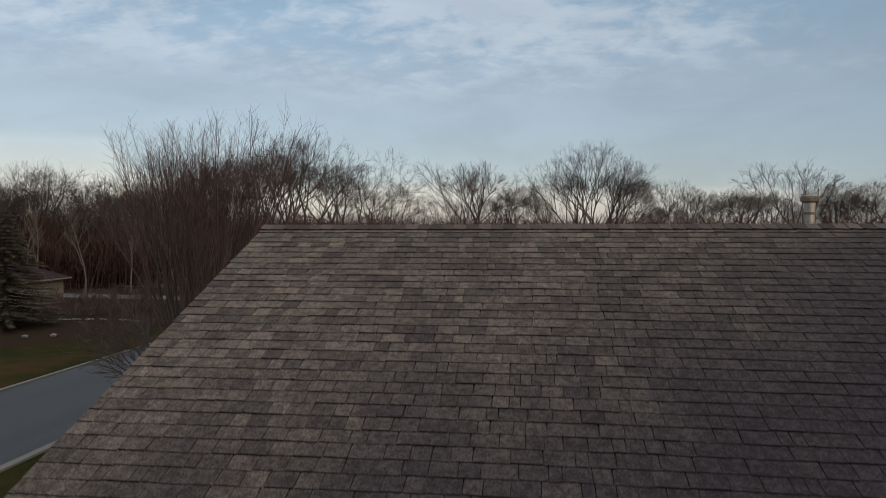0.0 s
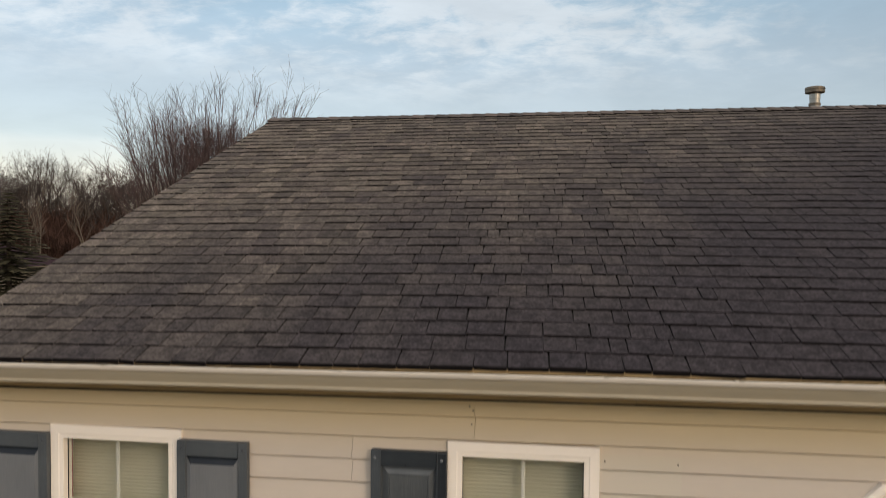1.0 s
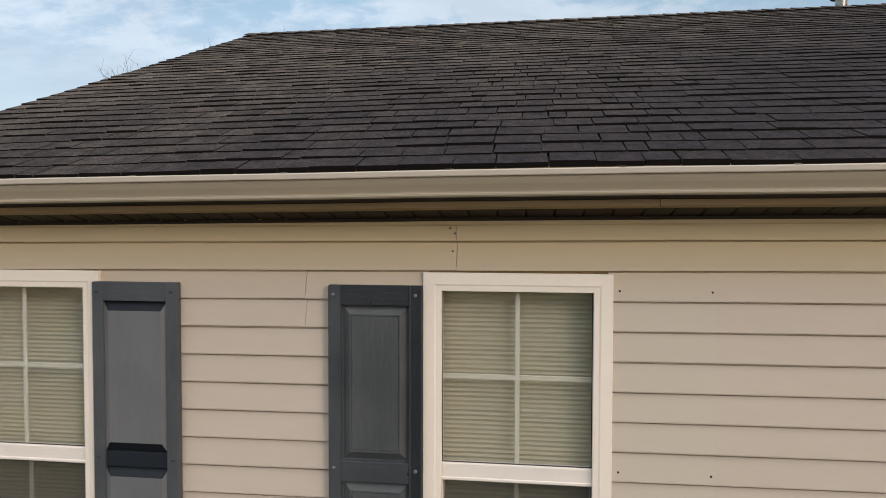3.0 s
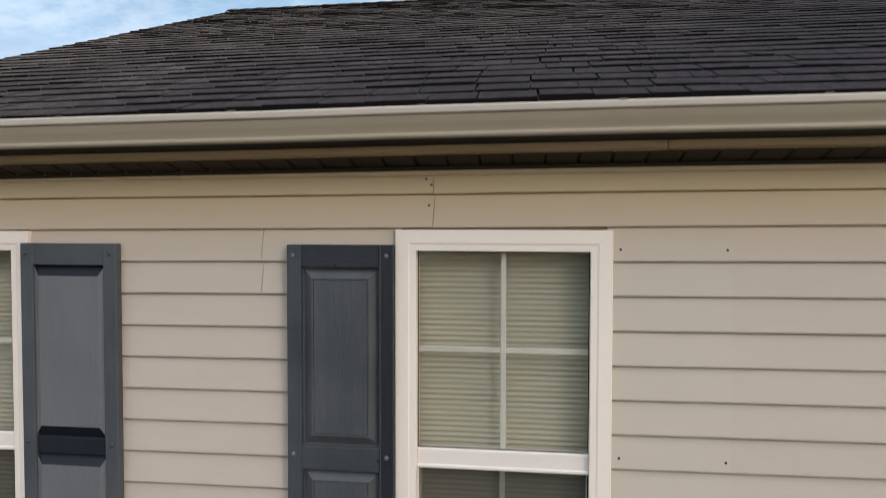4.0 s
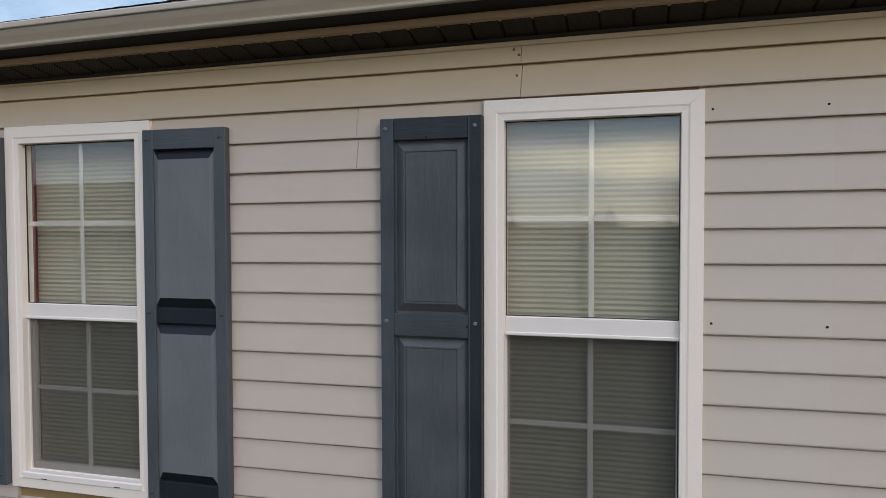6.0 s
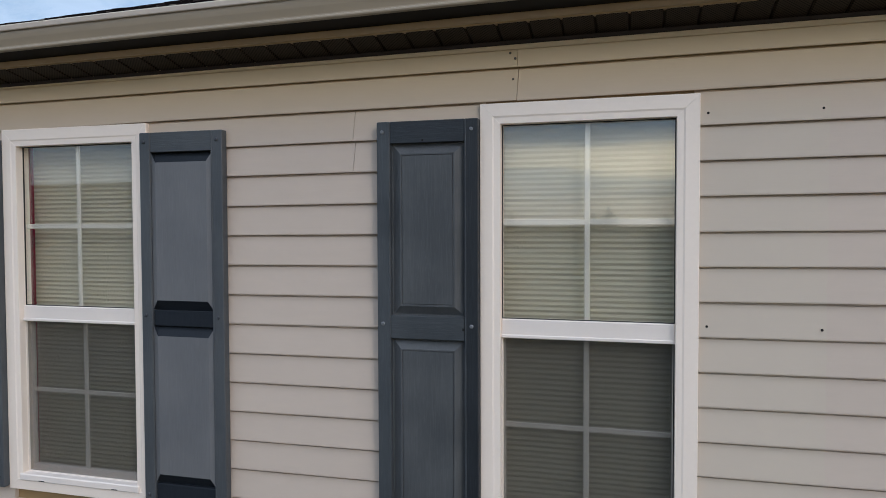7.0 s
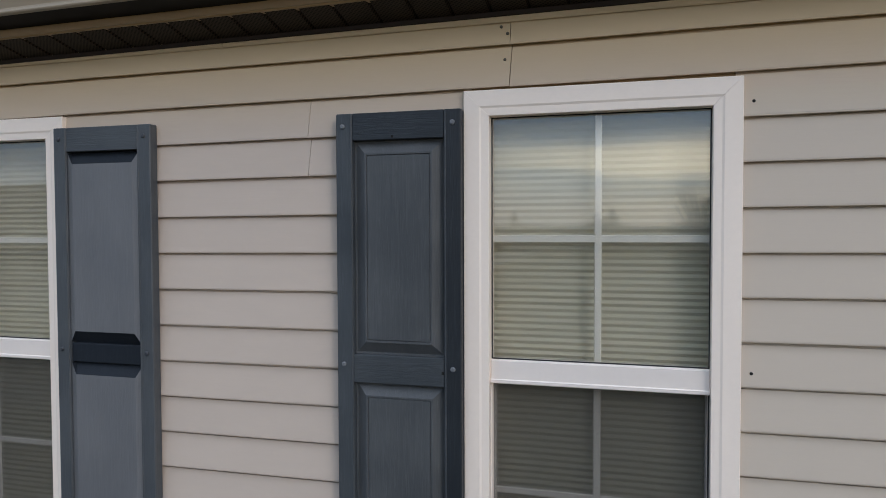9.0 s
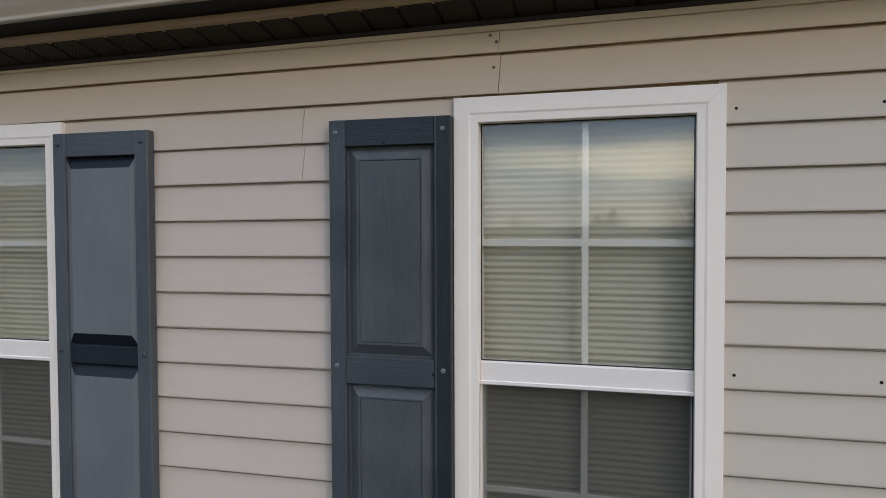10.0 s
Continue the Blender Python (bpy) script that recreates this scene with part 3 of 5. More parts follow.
        part("hanger", sagged(bm), SCREW_STEEL, gutter, "small metal gutter hanger")
    part("end_cap", sagged(boxed(g0 - 0.004, g0, -0.246, -0.141, 5.39, 5.48)), GUTTER_PAINT, gutter)


def build_roof():
    rng = random.Random(11)
    roof = bmesh.new()
    ex = ROOF_X1
    pts = []
    for i in range(25):
        x = RAKE_X + 0.01 + (ex - RAKE_X - 0.01) * i / 24
        r = roof_z(x, RIDGE_Y)
        upper = [(x, y, roof_z(x, y) - 0.014) for y in (EAVE_Y + 0.012, 0.0, 0.8, 1.6, 2.4, 3.2, 4.0, RIDGE_Y)]
        pts.append(upper + [(x, DEPTH - EAVE_Y, 5.50), (x, DEPTH - EAVE_Y, 5.46), (x, RIDGE_Y, r - 0.09), (x, EAVE_Y + 0.03, roof_z(x, EAVE_Y) - 0.05)])
    rows = [[roof.verts.new(p) for p in row] for row in pts]
    m = len(pts[0])
    for a, b in zip(rows, rows[1:]):
        for i in range(m):
            roof.faces.new((a[i], a[(i + 1) % m], b[(i + 1) % m], b[i]))
    roof.faces.new(rows[0]), roof.faces.new(rows[-1][::-1])
    bmesh.ops.recalc_face_normals(roof, faces=roof.faces)
    for f in roof.faces:
        if f.calc_center_median().y > RIDGE_Y + 0.5 and f.normal.z > 0.5:
            f.material_index = 1
    deck = tagged(part("roof", roof, (ROOF_FELT, SHINGLE_JOINED)), "dark brown-grey asphalt shingle gable roof", kind="structure")
    # drip edge and rake trim
    part("drip_edge", sagged(extrude([(EAVE_Y - 0.003, 5.476), (EAVE_Y - 0.001, 5.476), (EAVE_Y + 0.02, 5.494), (EAVE_Y + 0.02, 5.497), (EAVE_Y - 0.003, 5.491)], RAKE_X, ex, True, 24)), FASCIA_PAINT, deck, "tan metal drip edge")
    bm = bmesh.new()
    for x in (RAKE_X + 0.012, RAKE_X + 0.032):
        for y in (EAVE_Y + 0.03, RIDGE_Y):
            z = roof_z(x, y)
            bm.verts.new((x, y, z - 0.02)), bm.verts.new((x, y, z - 0.17))
    bm.verts.ensure_lookup_table()
    v = bm.verts
    for q in ((0, 1, 3, 2), (4, 6, 7, 5), (0, 2, 6, 4), (1, 5, 7, 3), (0, 4, 5, 1), (2, 3, 7, 6)):
        bm.faces.new([v[i] for i in q])
    bmesh.ops.recalc_face_normals(bm, faces=bm.faces)
    part("rake_board", bm, FASCIA_PAINT, deck, "tan rake board")
    # shingles: tapered tabs, butt ends proud
    step = 0.143 / math.sqrt(1 + SLOPE * SLOPE)
    rows_n = int((RIDGE_Y - EAVE_Y) / step) + 1
    count, verts, faces = 0, [], []
    quads = ((0, 1, 3, 2), (4, 6, 7, 5), (0, 4, 5, 1), (0, 2, 6, 4), (1, 5, 7, 3), (2, 3, 7, 6))
    for j in range(rows_n):
        y0 = EAVE_Y - 0.012 + j * step
        x = RAKE_X - 0.012 - rng.random() * 0.012
        lag = rng.uniform(-0.002, 0.002)
        first = True
        while x < ex:
            w = rng.choice((0.08, 0.12, 0.14, 0.155, 0.165, 0.18, 0.19, 0.20, 0.23))
            if first:
                w *= rng.uniform(0.4, 1.0)
            first = False
            xe = min(x + w, ex)
            gap = rng.choice((0.0015, 0.0022, 0.0030, 0.0038))
            thick = rng.choice((0.0082, 0.0094, 0.0108, 0.0128))
            y1 = min(y0 + step + 0.035, RIDGE_Y)
            drop, cant = rng.uniform(-0.0034, 0.0034) + lag, rng.uniform(-0.0005, 0.0035)
            skew = rng.uniform(-0.004, 0.004)
            p = []
            for yy, h in ((y0 + drop, thick), (y1, 0.0012)):
                for side, xx in ((-1, x + gap), (1, xe - gap)):
                    sx = xx + (skew if yy == y1 else 0)
                    butt = yy != y1
                    ye = yy - side * cant if butt else yy
                    z = roof_z(xx, ye) + (0.0015 * math.sin(xx * 5 + j) if butt else 0)
                    p.append(((sx, ye, z + h), (sx, ye + (0.002 if butt else 0), z - 0.010)))
            flat = [q for pair in (p[0], p[1], p[2], p[3]) for q in pair]
            order = [flat[0], flat[2], flat[4], flat[6], flat[1], flat[3], flat[5], flat[7]]
            if j < 10 and -3.2 < x < 2.6 and count < 300:
                me = bpy.data.meshes.new("shingle")
                o = Vector(order[0])
                me.from_pydata([Vector(q) - o for q in order], [], quads)
                me.materials.append(SHINGLE), me.materials.append(SHINGLE_EDGE_SHADED)
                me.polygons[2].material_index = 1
                ob = new("shingle", me)
                ob.location = o
                ob.parent = deck
                count += 1
            else:
                b = len(verts)
                verts.extend(order)
                faces.extend([tuple(b + i for i in q) for q in quads])
            x = xe
    me = bpy.data.meshes.new("shingle_field")
    me.from_pydata(verts, [], faces)
    me.materials.append(SHINGLE_JOINED), me.materials.append(SHINGLE_EDGE_SHADED)
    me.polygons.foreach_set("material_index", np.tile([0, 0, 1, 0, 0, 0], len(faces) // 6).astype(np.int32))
    field = new("shingle_field", me)
    field.parent = deck
    tagged(field, "field of dark brown-grey asphalt shingles", kind="stuff")
    # dark strip added for the line of shade under the ridge caps
    bm = bmesh.new()
    rows = []
    for i in range(13):
        xx = RAKE_X - 0.005 + (ex - RAKE_X) * i / 12
        r = roof_z(xx, RIDGE_Y)
        sec = [(-0.122, 0.011), (0.0, 0.014), (0.122, 0.011), (0.122, -0.004), (0.0, -0.004), (-0.122, -0.004)]
        rows.append([bm.verts.new((xx, RIDGE_Y + dy, r - abs(dy) * SLOPE + dz)) for dy, dz in sec])
    for a, b in zip(rows, rows[1:]):
        for i in range(6):
            bm.faces.new((a[i], a[(i + 1) % 6], b[(i + 1) % 6], b[i]))
    bm.faces.new(rows[0]), bm.faces.new(rows[-1][::-1])
    bmesh.ops.recalc_face_normals(bm, faces=bm.faces)
    part("ridge_vent", bm, SHINGLE_EDGE_SHADED, deck, "black strip for the shade under the ridge caps")
    # ridge caps, each lapping the next
    x = RAKE_X - 0.03
    while x < ex - 0.1:
        n = rng.uniform(0.135, 0.15)
        bm = bmesh.new()
        rows = []
        for xx, h in ((x, 0.023), (x + n + 0.03, 0.013)):
            xc = max(xx, RAKE_X - 0.02)
            r = roof_z(xc, RIDGE_Y) + h + rng.uniform(-0.001, 0.002)
            sec = [(-0.135, -0.135 * SLOPE), (-0.02, -0.006), (0.0, 0.002), (0.02, -0.006), (0.135, -0.135 * SLOPE)]
            rows.append([bm.verts.new((xx, RIDGE_Y + dy, r + dz)) for dy, dz in sec] + [bm.verts.new((xx, RIDGE_Y + dy, r + dz - 0.012)) for dy, dz in sec[::-1]])
        for i in range(10):
            f = bm.faces.new((rows[0][i], rows[0][(i + 1) % 10], rows[1][(i + 1) % 10], rows[1][i]))
            # long edges take the same shade-dark edge colour
            f.material_index = 1 if i in (4, 9) else 0
        bm.faces.new(rows[0][::-1]), bm.faces.new(rows[1])
        bmesh.ops.recalc_face_normals(bm, faces=bm.faces)
        part("ridge_cap", bm, (RIDGE_CAP, SHINGLE_EDGE_SHADED), deck)
        x += n


def build_flue():
    fx, fy = 3.345, 5.47
    base = roof_z(fx, RIDGE_Y) - SLOPE * (fy - RIDGE_Y)
    flue = root("flue_pipe", (fx, fy, base), "galvanised steel flue pipe with a round rain cap on the roof", "flue")
    part("pipe", turned([(0.056, base - 0.08), (0.056, 7.68), (0.060, 7.682), (0.060, 7.74), (0.045, 7.745)], (fx, fy, 0)), GALVANISED, flue, smooth=False)
    part("flashing", turned([(0.17, base - 0.09), (0.09, base + 0.03), (0.062, base + 0.09), (0.05, base + 0.09)], (fx, fy, 0)), GALVANISED, flue)
    part("cap", turned([(0.050, 7.742), (0.095, 7.752), (0.108, 7.756), (0.108, 7.792), (0.111, 7.794), (0.111, 7.800), (0.107, 7.803), (0.106, 7.818), (0.09, 7.824), (0.02, 7.832)], (fx, fy, 0), 24), RUSTY_STEEL, flue, "rust-stained round cap")
    part("collar", turned([(0.054, 7.60), (0.066, 7.605), (0.066, 7.632), (0.054, 7.637)], (fx, fy, 0), 20), RUSTY_STEEL, flue)


def rect(cx, hw, z0, z1):
    """Loop of corners, counter-clockwise seen from the south, so that insets run inwards."""
    return [(cx - hw, z0), (cx + hw, z0), (cx + hw, z1), (cx - hw, z1)]


def build_window(name, cx, dz):
    mx = cx + (0.003 if cx > -1 else -0.015)
    ml = cx + (0.001 if cx > -1 else -0.006)
    top, bottom, hw = 5.10 + dz, 3.556 + dz, 0.3615
    win = root(name, (cx, 0, bottom), "white vinyl single-hung window with grilles and an insect screen below", kind="structure")
    case = [(0.0, 0.0), (0.0, -0.026), (0.0015, -0.0275), (0.044, -0.0285), (0.050, -0.0262), (0.0700, -0.0258), (0.0715, -0.0245), (0.0715, 0.040), (0.03, 0.040), (0.03, 0.0)]
    for side, n in enumerate(("casing_sill", "casing_jamb", "casing_head", "casing_jamb")):
        bm = mitred(case, rect(cx, hw, bottom, top), side)
        mid = Vector((cx, 0, (bottom + top) / 2))
        for v in bm.verts:
            # a hairline opens at each mitre
            j = 0 if side % 2 == 0 else 2
            v.co[j] += -0.0003 if v.co[j] > mid[j] else 0.0003
        part(n, bm, TRIM_WHITE, win)
    gx, gt, gb = 0.290, 5.0285 + dz, 3.6275 + dz
    rail0, rail1 = 4.290 + dz, 4.350 + dz
    # gasket line round the upper light, then its pane and grille
    for side in range(4):
        part("gasket", mitred([(0.0, 0.009), (0.0028, 0.009), (0.0028, 0.014), (0.0, 0.014)], rect(cx, gx, rail1, gt), side), BLACK_GASKET, win)
    pane = part("upper_pane", boxed(cx - gx, cx + gx, 0.012, 0.0165, rail1 - 0.005, gt), GLASS, win, "clear double glazing reflecting the sky")
    pane.visible_shadow = False
    z = 4.689 + dz
    part("muntin", boxed(mx - 0.0095, mx + 0.0095, 0.020, 0.027, rail1, gt, 0.002), GRILLE, win)
    part("muntin", boxed(cx - gx, cx + gx, 0.0205, 0.0265, z - 0.0105, z + 0.0105, 0.002), GRILLE, win)
    bm = boxed(cx - gx, cx + gx, -0.006, 0.035, rail0, rail1, 0.003)
    box(bm, cx - gx, cx + gx, -0.010, 0.0, rail0 - 0.006, rail0 + 0.006, 0.002)
    part("meeting_rail", bm, SASH_WHITE, win)
    # lower sash, set back behind the screen
    for a, b in ((cx - gx - 0.025, cx - gx + 0.007), (cx + gx - 0.007, cx + gx + 0.025)):
        part("sash_stile", boxed(a, b, 0.030, 0.054, gb + 0.024, rail0, 0.002), SASH_WHITE, win)
    part("sash_rail", boxed(cx - gx - 0.025, cx + gx + 0.025, 0.0295, 0.054, gb - 0.01, gb + 0.024, 0.002), SASH_WHITE, win)
    pane = part("lower_pane", boxed(cx - gx + 0.006, cx + gx - 0.006, 0.042, 0.0465, gb + 0.022, rail0), GLASS, win)
    pane.visible_shadow = False
    zl = (3.9675 if cx > -1 else 3.980) + dz
    part("muntin", boxed(ml - 0.0095, ml + 0.0095, 0.033, 0.041, gb + 0.02, rail0, 0.002), GRILLE, win)
    part("muntin", boxed(cx - gx + 0.0065, cx + gx - 0.0065, 0.0335, 0.0405, zl - 0.009, zl + 0.009, 0.002), GRILLE, win)
    part("insect_screen", boxed(cx - gx + 0.006, cx + gx - 0.006, 0.010, 0.0108, gb + 0.004, rail0 - 0.004), SCREEN, win, "dark grey insect screen")
    for side in range(4):
        part("screen_frame", mitred([(0.0, 0.005), (0.0035, 0.005), (0.0035, 0.015), (0.0, 0.015)], rect(cx, gx, gb, rail0), side), BLACK_GASKET if side in (1, 2) else SASH_WHITE, win)
    bm = boxed(cx - gx - 0.012, cx + gx + 0.012, -0.034, 0.012, gb - 0.030, gb, 0.004)
    part("sill", bm, SASH_WHITE, win, "sloped white sill")
    for x in (-0.20, 0.17):
        part("weep_slot", boxed(cx + x, cx + x + 0.03, -0.0345, -0.033, gb - 0.026, gb - 0.0225), BLACK_GASKET, win)
    return win


def build_shade(cx, dz, x0, x1, yc):
    """Pleated fabric: a zigzag sheet hung inside the window."""
    shade = root("pleated_shade", (cx, 0.09, 5.03 + dz), "cream pleated fabric window shade, drawn fully down", "window shade", "window shades")
    rng = random.Random(int(cx * 100) + 7)
    prof = []
    z, i = 5.035 + dz, 0
    while z > 3.62 + dz:
        prof.append((yc + (0.0018 if i % 2 else -0.0018) + rng.uniform(-0.0008, 0.0008), z))
        z -= 0.0094
        i += 1
    bm = bmesh.new()
    rows = []
    for x in np.linspace(x0, x1, 9):
        dy = rng.uniform(-0.002, 0.002)
        rows.append([bm.verts.new((x, y + dy, z)) for y, z in prof])
    for a, b in zip(rows, rows[1:]):
        for j in range(len(prof) - 1):
            bm.faces.new((a[j], b[j], b[j + 1], a[j + 1]))
    bmesh.ops.solidify(bm, geom=bm.faces[:], thickness=0.0012)
    part("fabric", bm, SHADE, shade)
    part("head_rail", boxed(x0, x1, yc - 0.008, yc + 0.022, 5.035 + dz, 5.07 + dz, 0.003), SASH_WHITE, shade)
    part("bottom_rail", boxed(x0, x1, yc - 0.007, yc + 0.012, 3.595 + dz, 3.62 + dz, 0.003), SASH_WHITE, shade)


def build_octagon():
    win = root("window_3", (OCT_X, 0, OCT_Z - OCT_R), "octagonal white-framed fixed window with a dark room behind", kind="structure")
    def loop(r):
        s = r * math.tan(math.pi / 8)
        return [(OCT_X + a, OCT_Z + b) for a, b in ((-s, -r), (s, -r), (r, -s), (r, s), (s, r), (-s, r), (-r, s), (-r, -s))]
    case = [(0.0, 0.0), (0.0, -0.040), (0.006, -0.046), (0.028, -0.046), (0.036, -0.038), (0.040, -0.026), (0.046, -0.026), (0.050, -0.034), (0.074, -0.034), (0.086, -0.022), (0.086, 0.06), (0.03, 0.06), (0.03, 0.0)]
    for side in range(8):
        part("casing", mitred(case, loop(OCT_R), side), TRIM_WHITE, win)
    r = OCT_R - 0.084
    bm = bmesh.new()
    f = [bm.verts.new((x, 0.010, z)) for x, z in loop(r)]
    b = [bm.verts.new((x, 0.014, z)) for x, z in loop(r)]
    bm.faces.new(f), bm.faces.new(b[::-1])
    for i in range(8):
        bm.faces.new((f[i], b[i], b[(i + 1) % 8], f[(i + 1) % 8]))
    bmesh.ops.recalc_face_normals(bm, faces=bm.faces)
    part("pane", bm, GLASS, win).visible_shadow = False
    for d in (-0.073, 0.073):
        part("muntin", boxed(OCT_X - 0.19, OCT_X + 0.19, -0.004, 0.008, OCT_Z + d - 0.008, OCT_Z + d + 0.008, 0.002), SASH_WHITE, win)
        part("muntin", boxed(OCT_X + d - 0.008, OCT_X + d + 0.008, -0.0035, 0.0085, OCT_Z - 0.19, OCT_Z + 0.19, 0.002), SASH_WHITE, win)


def raised_panel(x0, x1, z0, z1, field, floor_y, face_y):
    """A panel with a bevel that climbs from the opening's edge to a raised field, with a bead round it."""
    bm = bmesh.new()
    loops = []
    for d, y in ((0.0, floor_y), (0.006, floor_y), (field - 0.003, face_y + 0.0016), (field, face_y), (field + 0.005, face_y), (field + 0.0065, face_y + 0.0034), (field + 0.0085, face_y + 0.0010)):
        loops.append([bm.verts.new(p) for p in ((x0 + d, y, z0 + d), (x1 - d, y, z0 + d), (x1 - d, y, z1 - d), (x0 + d, y, z1 - d))])
    for a, b in zip(loops, loops[1:]):
        for i in range(4):
            bm.faces.new((a[i], a[(i + 1) % 4], b[(i + 1) % 4], b[i]))
    bm.faces.new(loops[-1])
    return bm


def build_shutter(x0, style):
    """Moulded two-panel shutter. style 'grained': slate with bloomed panels; 'faded': greyed panels with unfaded navy rail and bevels."""
    w, top, bottom = 0.372, 5.049, 3.559
    x1 = x0 + w
    grained = style == "grained"
    sh = root("shutter", (x0 + w / 2, 0, bottom), "dark slate-blue plastic shutter with raised panels and moulded wood grain" if grained else
              "faded slate-grey plastic shutter with two raised panels and navy rail", "shutter", "window shutters")
    st = 0.0495
    stile, rail = (SHUTTER_DARK, SHUTTER_CROSS) if grained else (SHUTTER_EDGE, SHUTTER_FADED_CROSS)
    for a, b in ((x0, x0 + st), (x1 - st, x1)):
        bm = boxed(a, b, -0.036, 0.0, bottom, top, 0.003)
        # the grained shutter's right stile is darker than its left
        part("stile", bm, SHUTTER_STILE_DARK if grained and b == x1 else stile, sh)
        g = b - 0.004 if a == x0 else a + 0.004
        part("stile_bead", boxed(g - 0.0025, g + 0.0025, -0.0375, -0.034, bottom + 0.002, top - 0.002, 0.001), stile, sh)
    a, b = x0 + st, x1 - st
    spans = [(4.971, top), (4.273, 4.355) if grained else (4.284, 4.346), (bottom, 3.648)]
    for i, (z0, z1) in enumerate(spans):
        mat = SHUTTER_LOCK if grained and i else rail if i == 0 else SHUTTER_NAVY
        part("rail", boxed(a, b, -0.034 if grained or i == 0 else -0.026, -0.004, z0, z1, 0.002), mat, sh, "" if grained or i == 0 else "unfaded navy rail")
    for z0, z1 in ((spans[1][1], 4.971), (3.648, spans[1][0])):
        if grained:
            part("panel", raised_panel(a, b, z0, z1, 0.036, -0.013, -0.030), SHUTTER_PANEL, sh)
        else:
            bm = bmesh.new()
            d = 0.040
            back, face = -0.008, -0.034
            o = [bm.verts.new(p) for p in ((a, back, z0), (b, back, z0), (b, back, z1), (a, back, z1))]
            e = [bm.verts.new(p) for p in ((a + 0.022, face, z0 + d), (b - 0.022, face, z0 + d), (b - 0.022, face, z1 - d), (a + 0.022, face, z1 - d))]
            s = [bm.verts.new(p) for p in ((a, face + 0.007, z0 + d * 0.12), (b, face + 0.007, z0 + d * 0.12), (b, face + 0.007, z1 - d * 0.12), (a, face + 0.007, z1 - d * 0.12))]
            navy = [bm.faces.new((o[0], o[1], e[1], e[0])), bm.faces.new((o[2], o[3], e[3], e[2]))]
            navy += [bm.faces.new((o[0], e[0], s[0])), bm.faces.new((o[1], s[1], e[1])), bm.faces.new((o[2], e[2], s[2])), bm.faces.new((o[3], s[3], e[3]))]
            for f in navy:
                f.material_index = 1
            bm.faces.new((s[0], e[0], e[3], s[3])), bm.faces.new((e[1], s[1], s[2], e[2])), bm.faces.new(e)
            bmesh.ops.recalc_face_normals(bm, faces=bm.faces)
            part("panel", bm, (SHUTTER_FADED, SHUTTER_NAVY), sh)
    part("backing", boxed(a, b, -0.008, -0.001, bottom + 0.01, top - 0.01), SHUTTER_NAVY, sh)
    for z in (5.012, 4.326, 3.603):
        for x in (x0 + 0.021, x1 - 0.024):
            part("bolt", stud(x, -0.0355, z, 0.0072, 0.006, 12), BOLT_GREY if grained else BOLT_DARK, sh)
    if grained:
        part("hole", boxed(x0 + 0.168, x0 + 0.175, -0.0346, -0.0335, 4.976, 4.983), HOLE_BLACK, sh)
        part("hole", boxed(x1 - st - 0.008, x1 - st - 0.001, -0.0346, -0.0335, 4.309, 4.318), HOLE_BLACK, sh)
    sh.location.y = -0.0185



south_wall = build_shell()
build_eaves()
for i, (cx, dz) in enumerate(WINDOWS):
    build_window("window_%d" % (i + 1), cx, dz)
build_octagon()
build_shade(-2.087, -0.008, -2.087 - 0.322, -2.087 + 0.35, 0.098)
build_shade(0.0, 0.0, -0.35, 0.35, 0.066)
curtain = bmesh.new()
rows = [[curtain.verts.new((-2.472 + 0.15 * i / 12, 0.122 + 0.007 * math.sin(i * 1.9), z)) for i in range(13)] for z in (3.575, 5.06)]
for i in range(12):
    curtain.faces.new((rows[0][i], rows[0][i + 1], rows[1][i + 1], rows[1][i]))
bmesh.ops.solidify(curtain, geom=curtain.faces[:], thickness=0.002)
tagged(part("curtain", curtain, CURTAIN), "crimson curtain hanging beside the pleated shade", "curtain")
build_shutter(-2.822, "faded")
build_shutter(-1.737, "faded")
build_shutter(-0.7345, "grained")
build_flue()

# ---- the grounds ----


def sheet(name, x0, x1, y0, y1, z, mat, label, nx=1, ny=1, rough=0.0):
    bm = bmesh.new()
    rng = random.Random(1)
    g = [[bm.verts.new((x0 + (x1 - x0) * i / nx, y0 + (y1 - y0) * j / ny, z + rng.uniform(-rough, rough))) for i in range(nx + 1)] for j in range(ny + 1)]
    for j in range(ny):
        for i in range(nx):
            bm.faces.new((g[j][i], g[j][i + 1], g[j + 1][i + 1], g[j + 1][i]))
    return tagged(part(name, bm, mat), label, kind="structure")


ROAD_W, ROAD_E = -22.9, -15.75
sheet("ground", -2500, 2500, -2500, 2500, -0.02, GRASS, "winter lawn of olive and straw-brown grass")
sheet("road", ROAD_W, ROAD_E, -220, 95, 0.0, ASPHALT, "grey asphalt residential street", 2, 60)
for name, a, b in (("curb_west", ROAD_W - 0.18, ROAD_W), ("curb_east", ROAD_E, ROAD_E + 0.30)):
    curb = root(name, ((a + b) / 2, 0, 0), "pale concrete kerb along the street", kind="structure")
    y = -60.0
    while y < 95:
        bm = boxed(a, b, y, y + 2.96, -0.1, 0.07, 0.02)
        part("kerb_stone", bm, CONCRETE, curb)
        y += 3.0
sheet("driveway", -60, -30.5, 60.0, 63.5, 0.06, DRIVE, "pale concrete driveway beside the neighbouring house")
sheet("driveway_far", -60, -23.2, 72, 77, 0.06, DRIVE, "pale concrete driveway across the street")


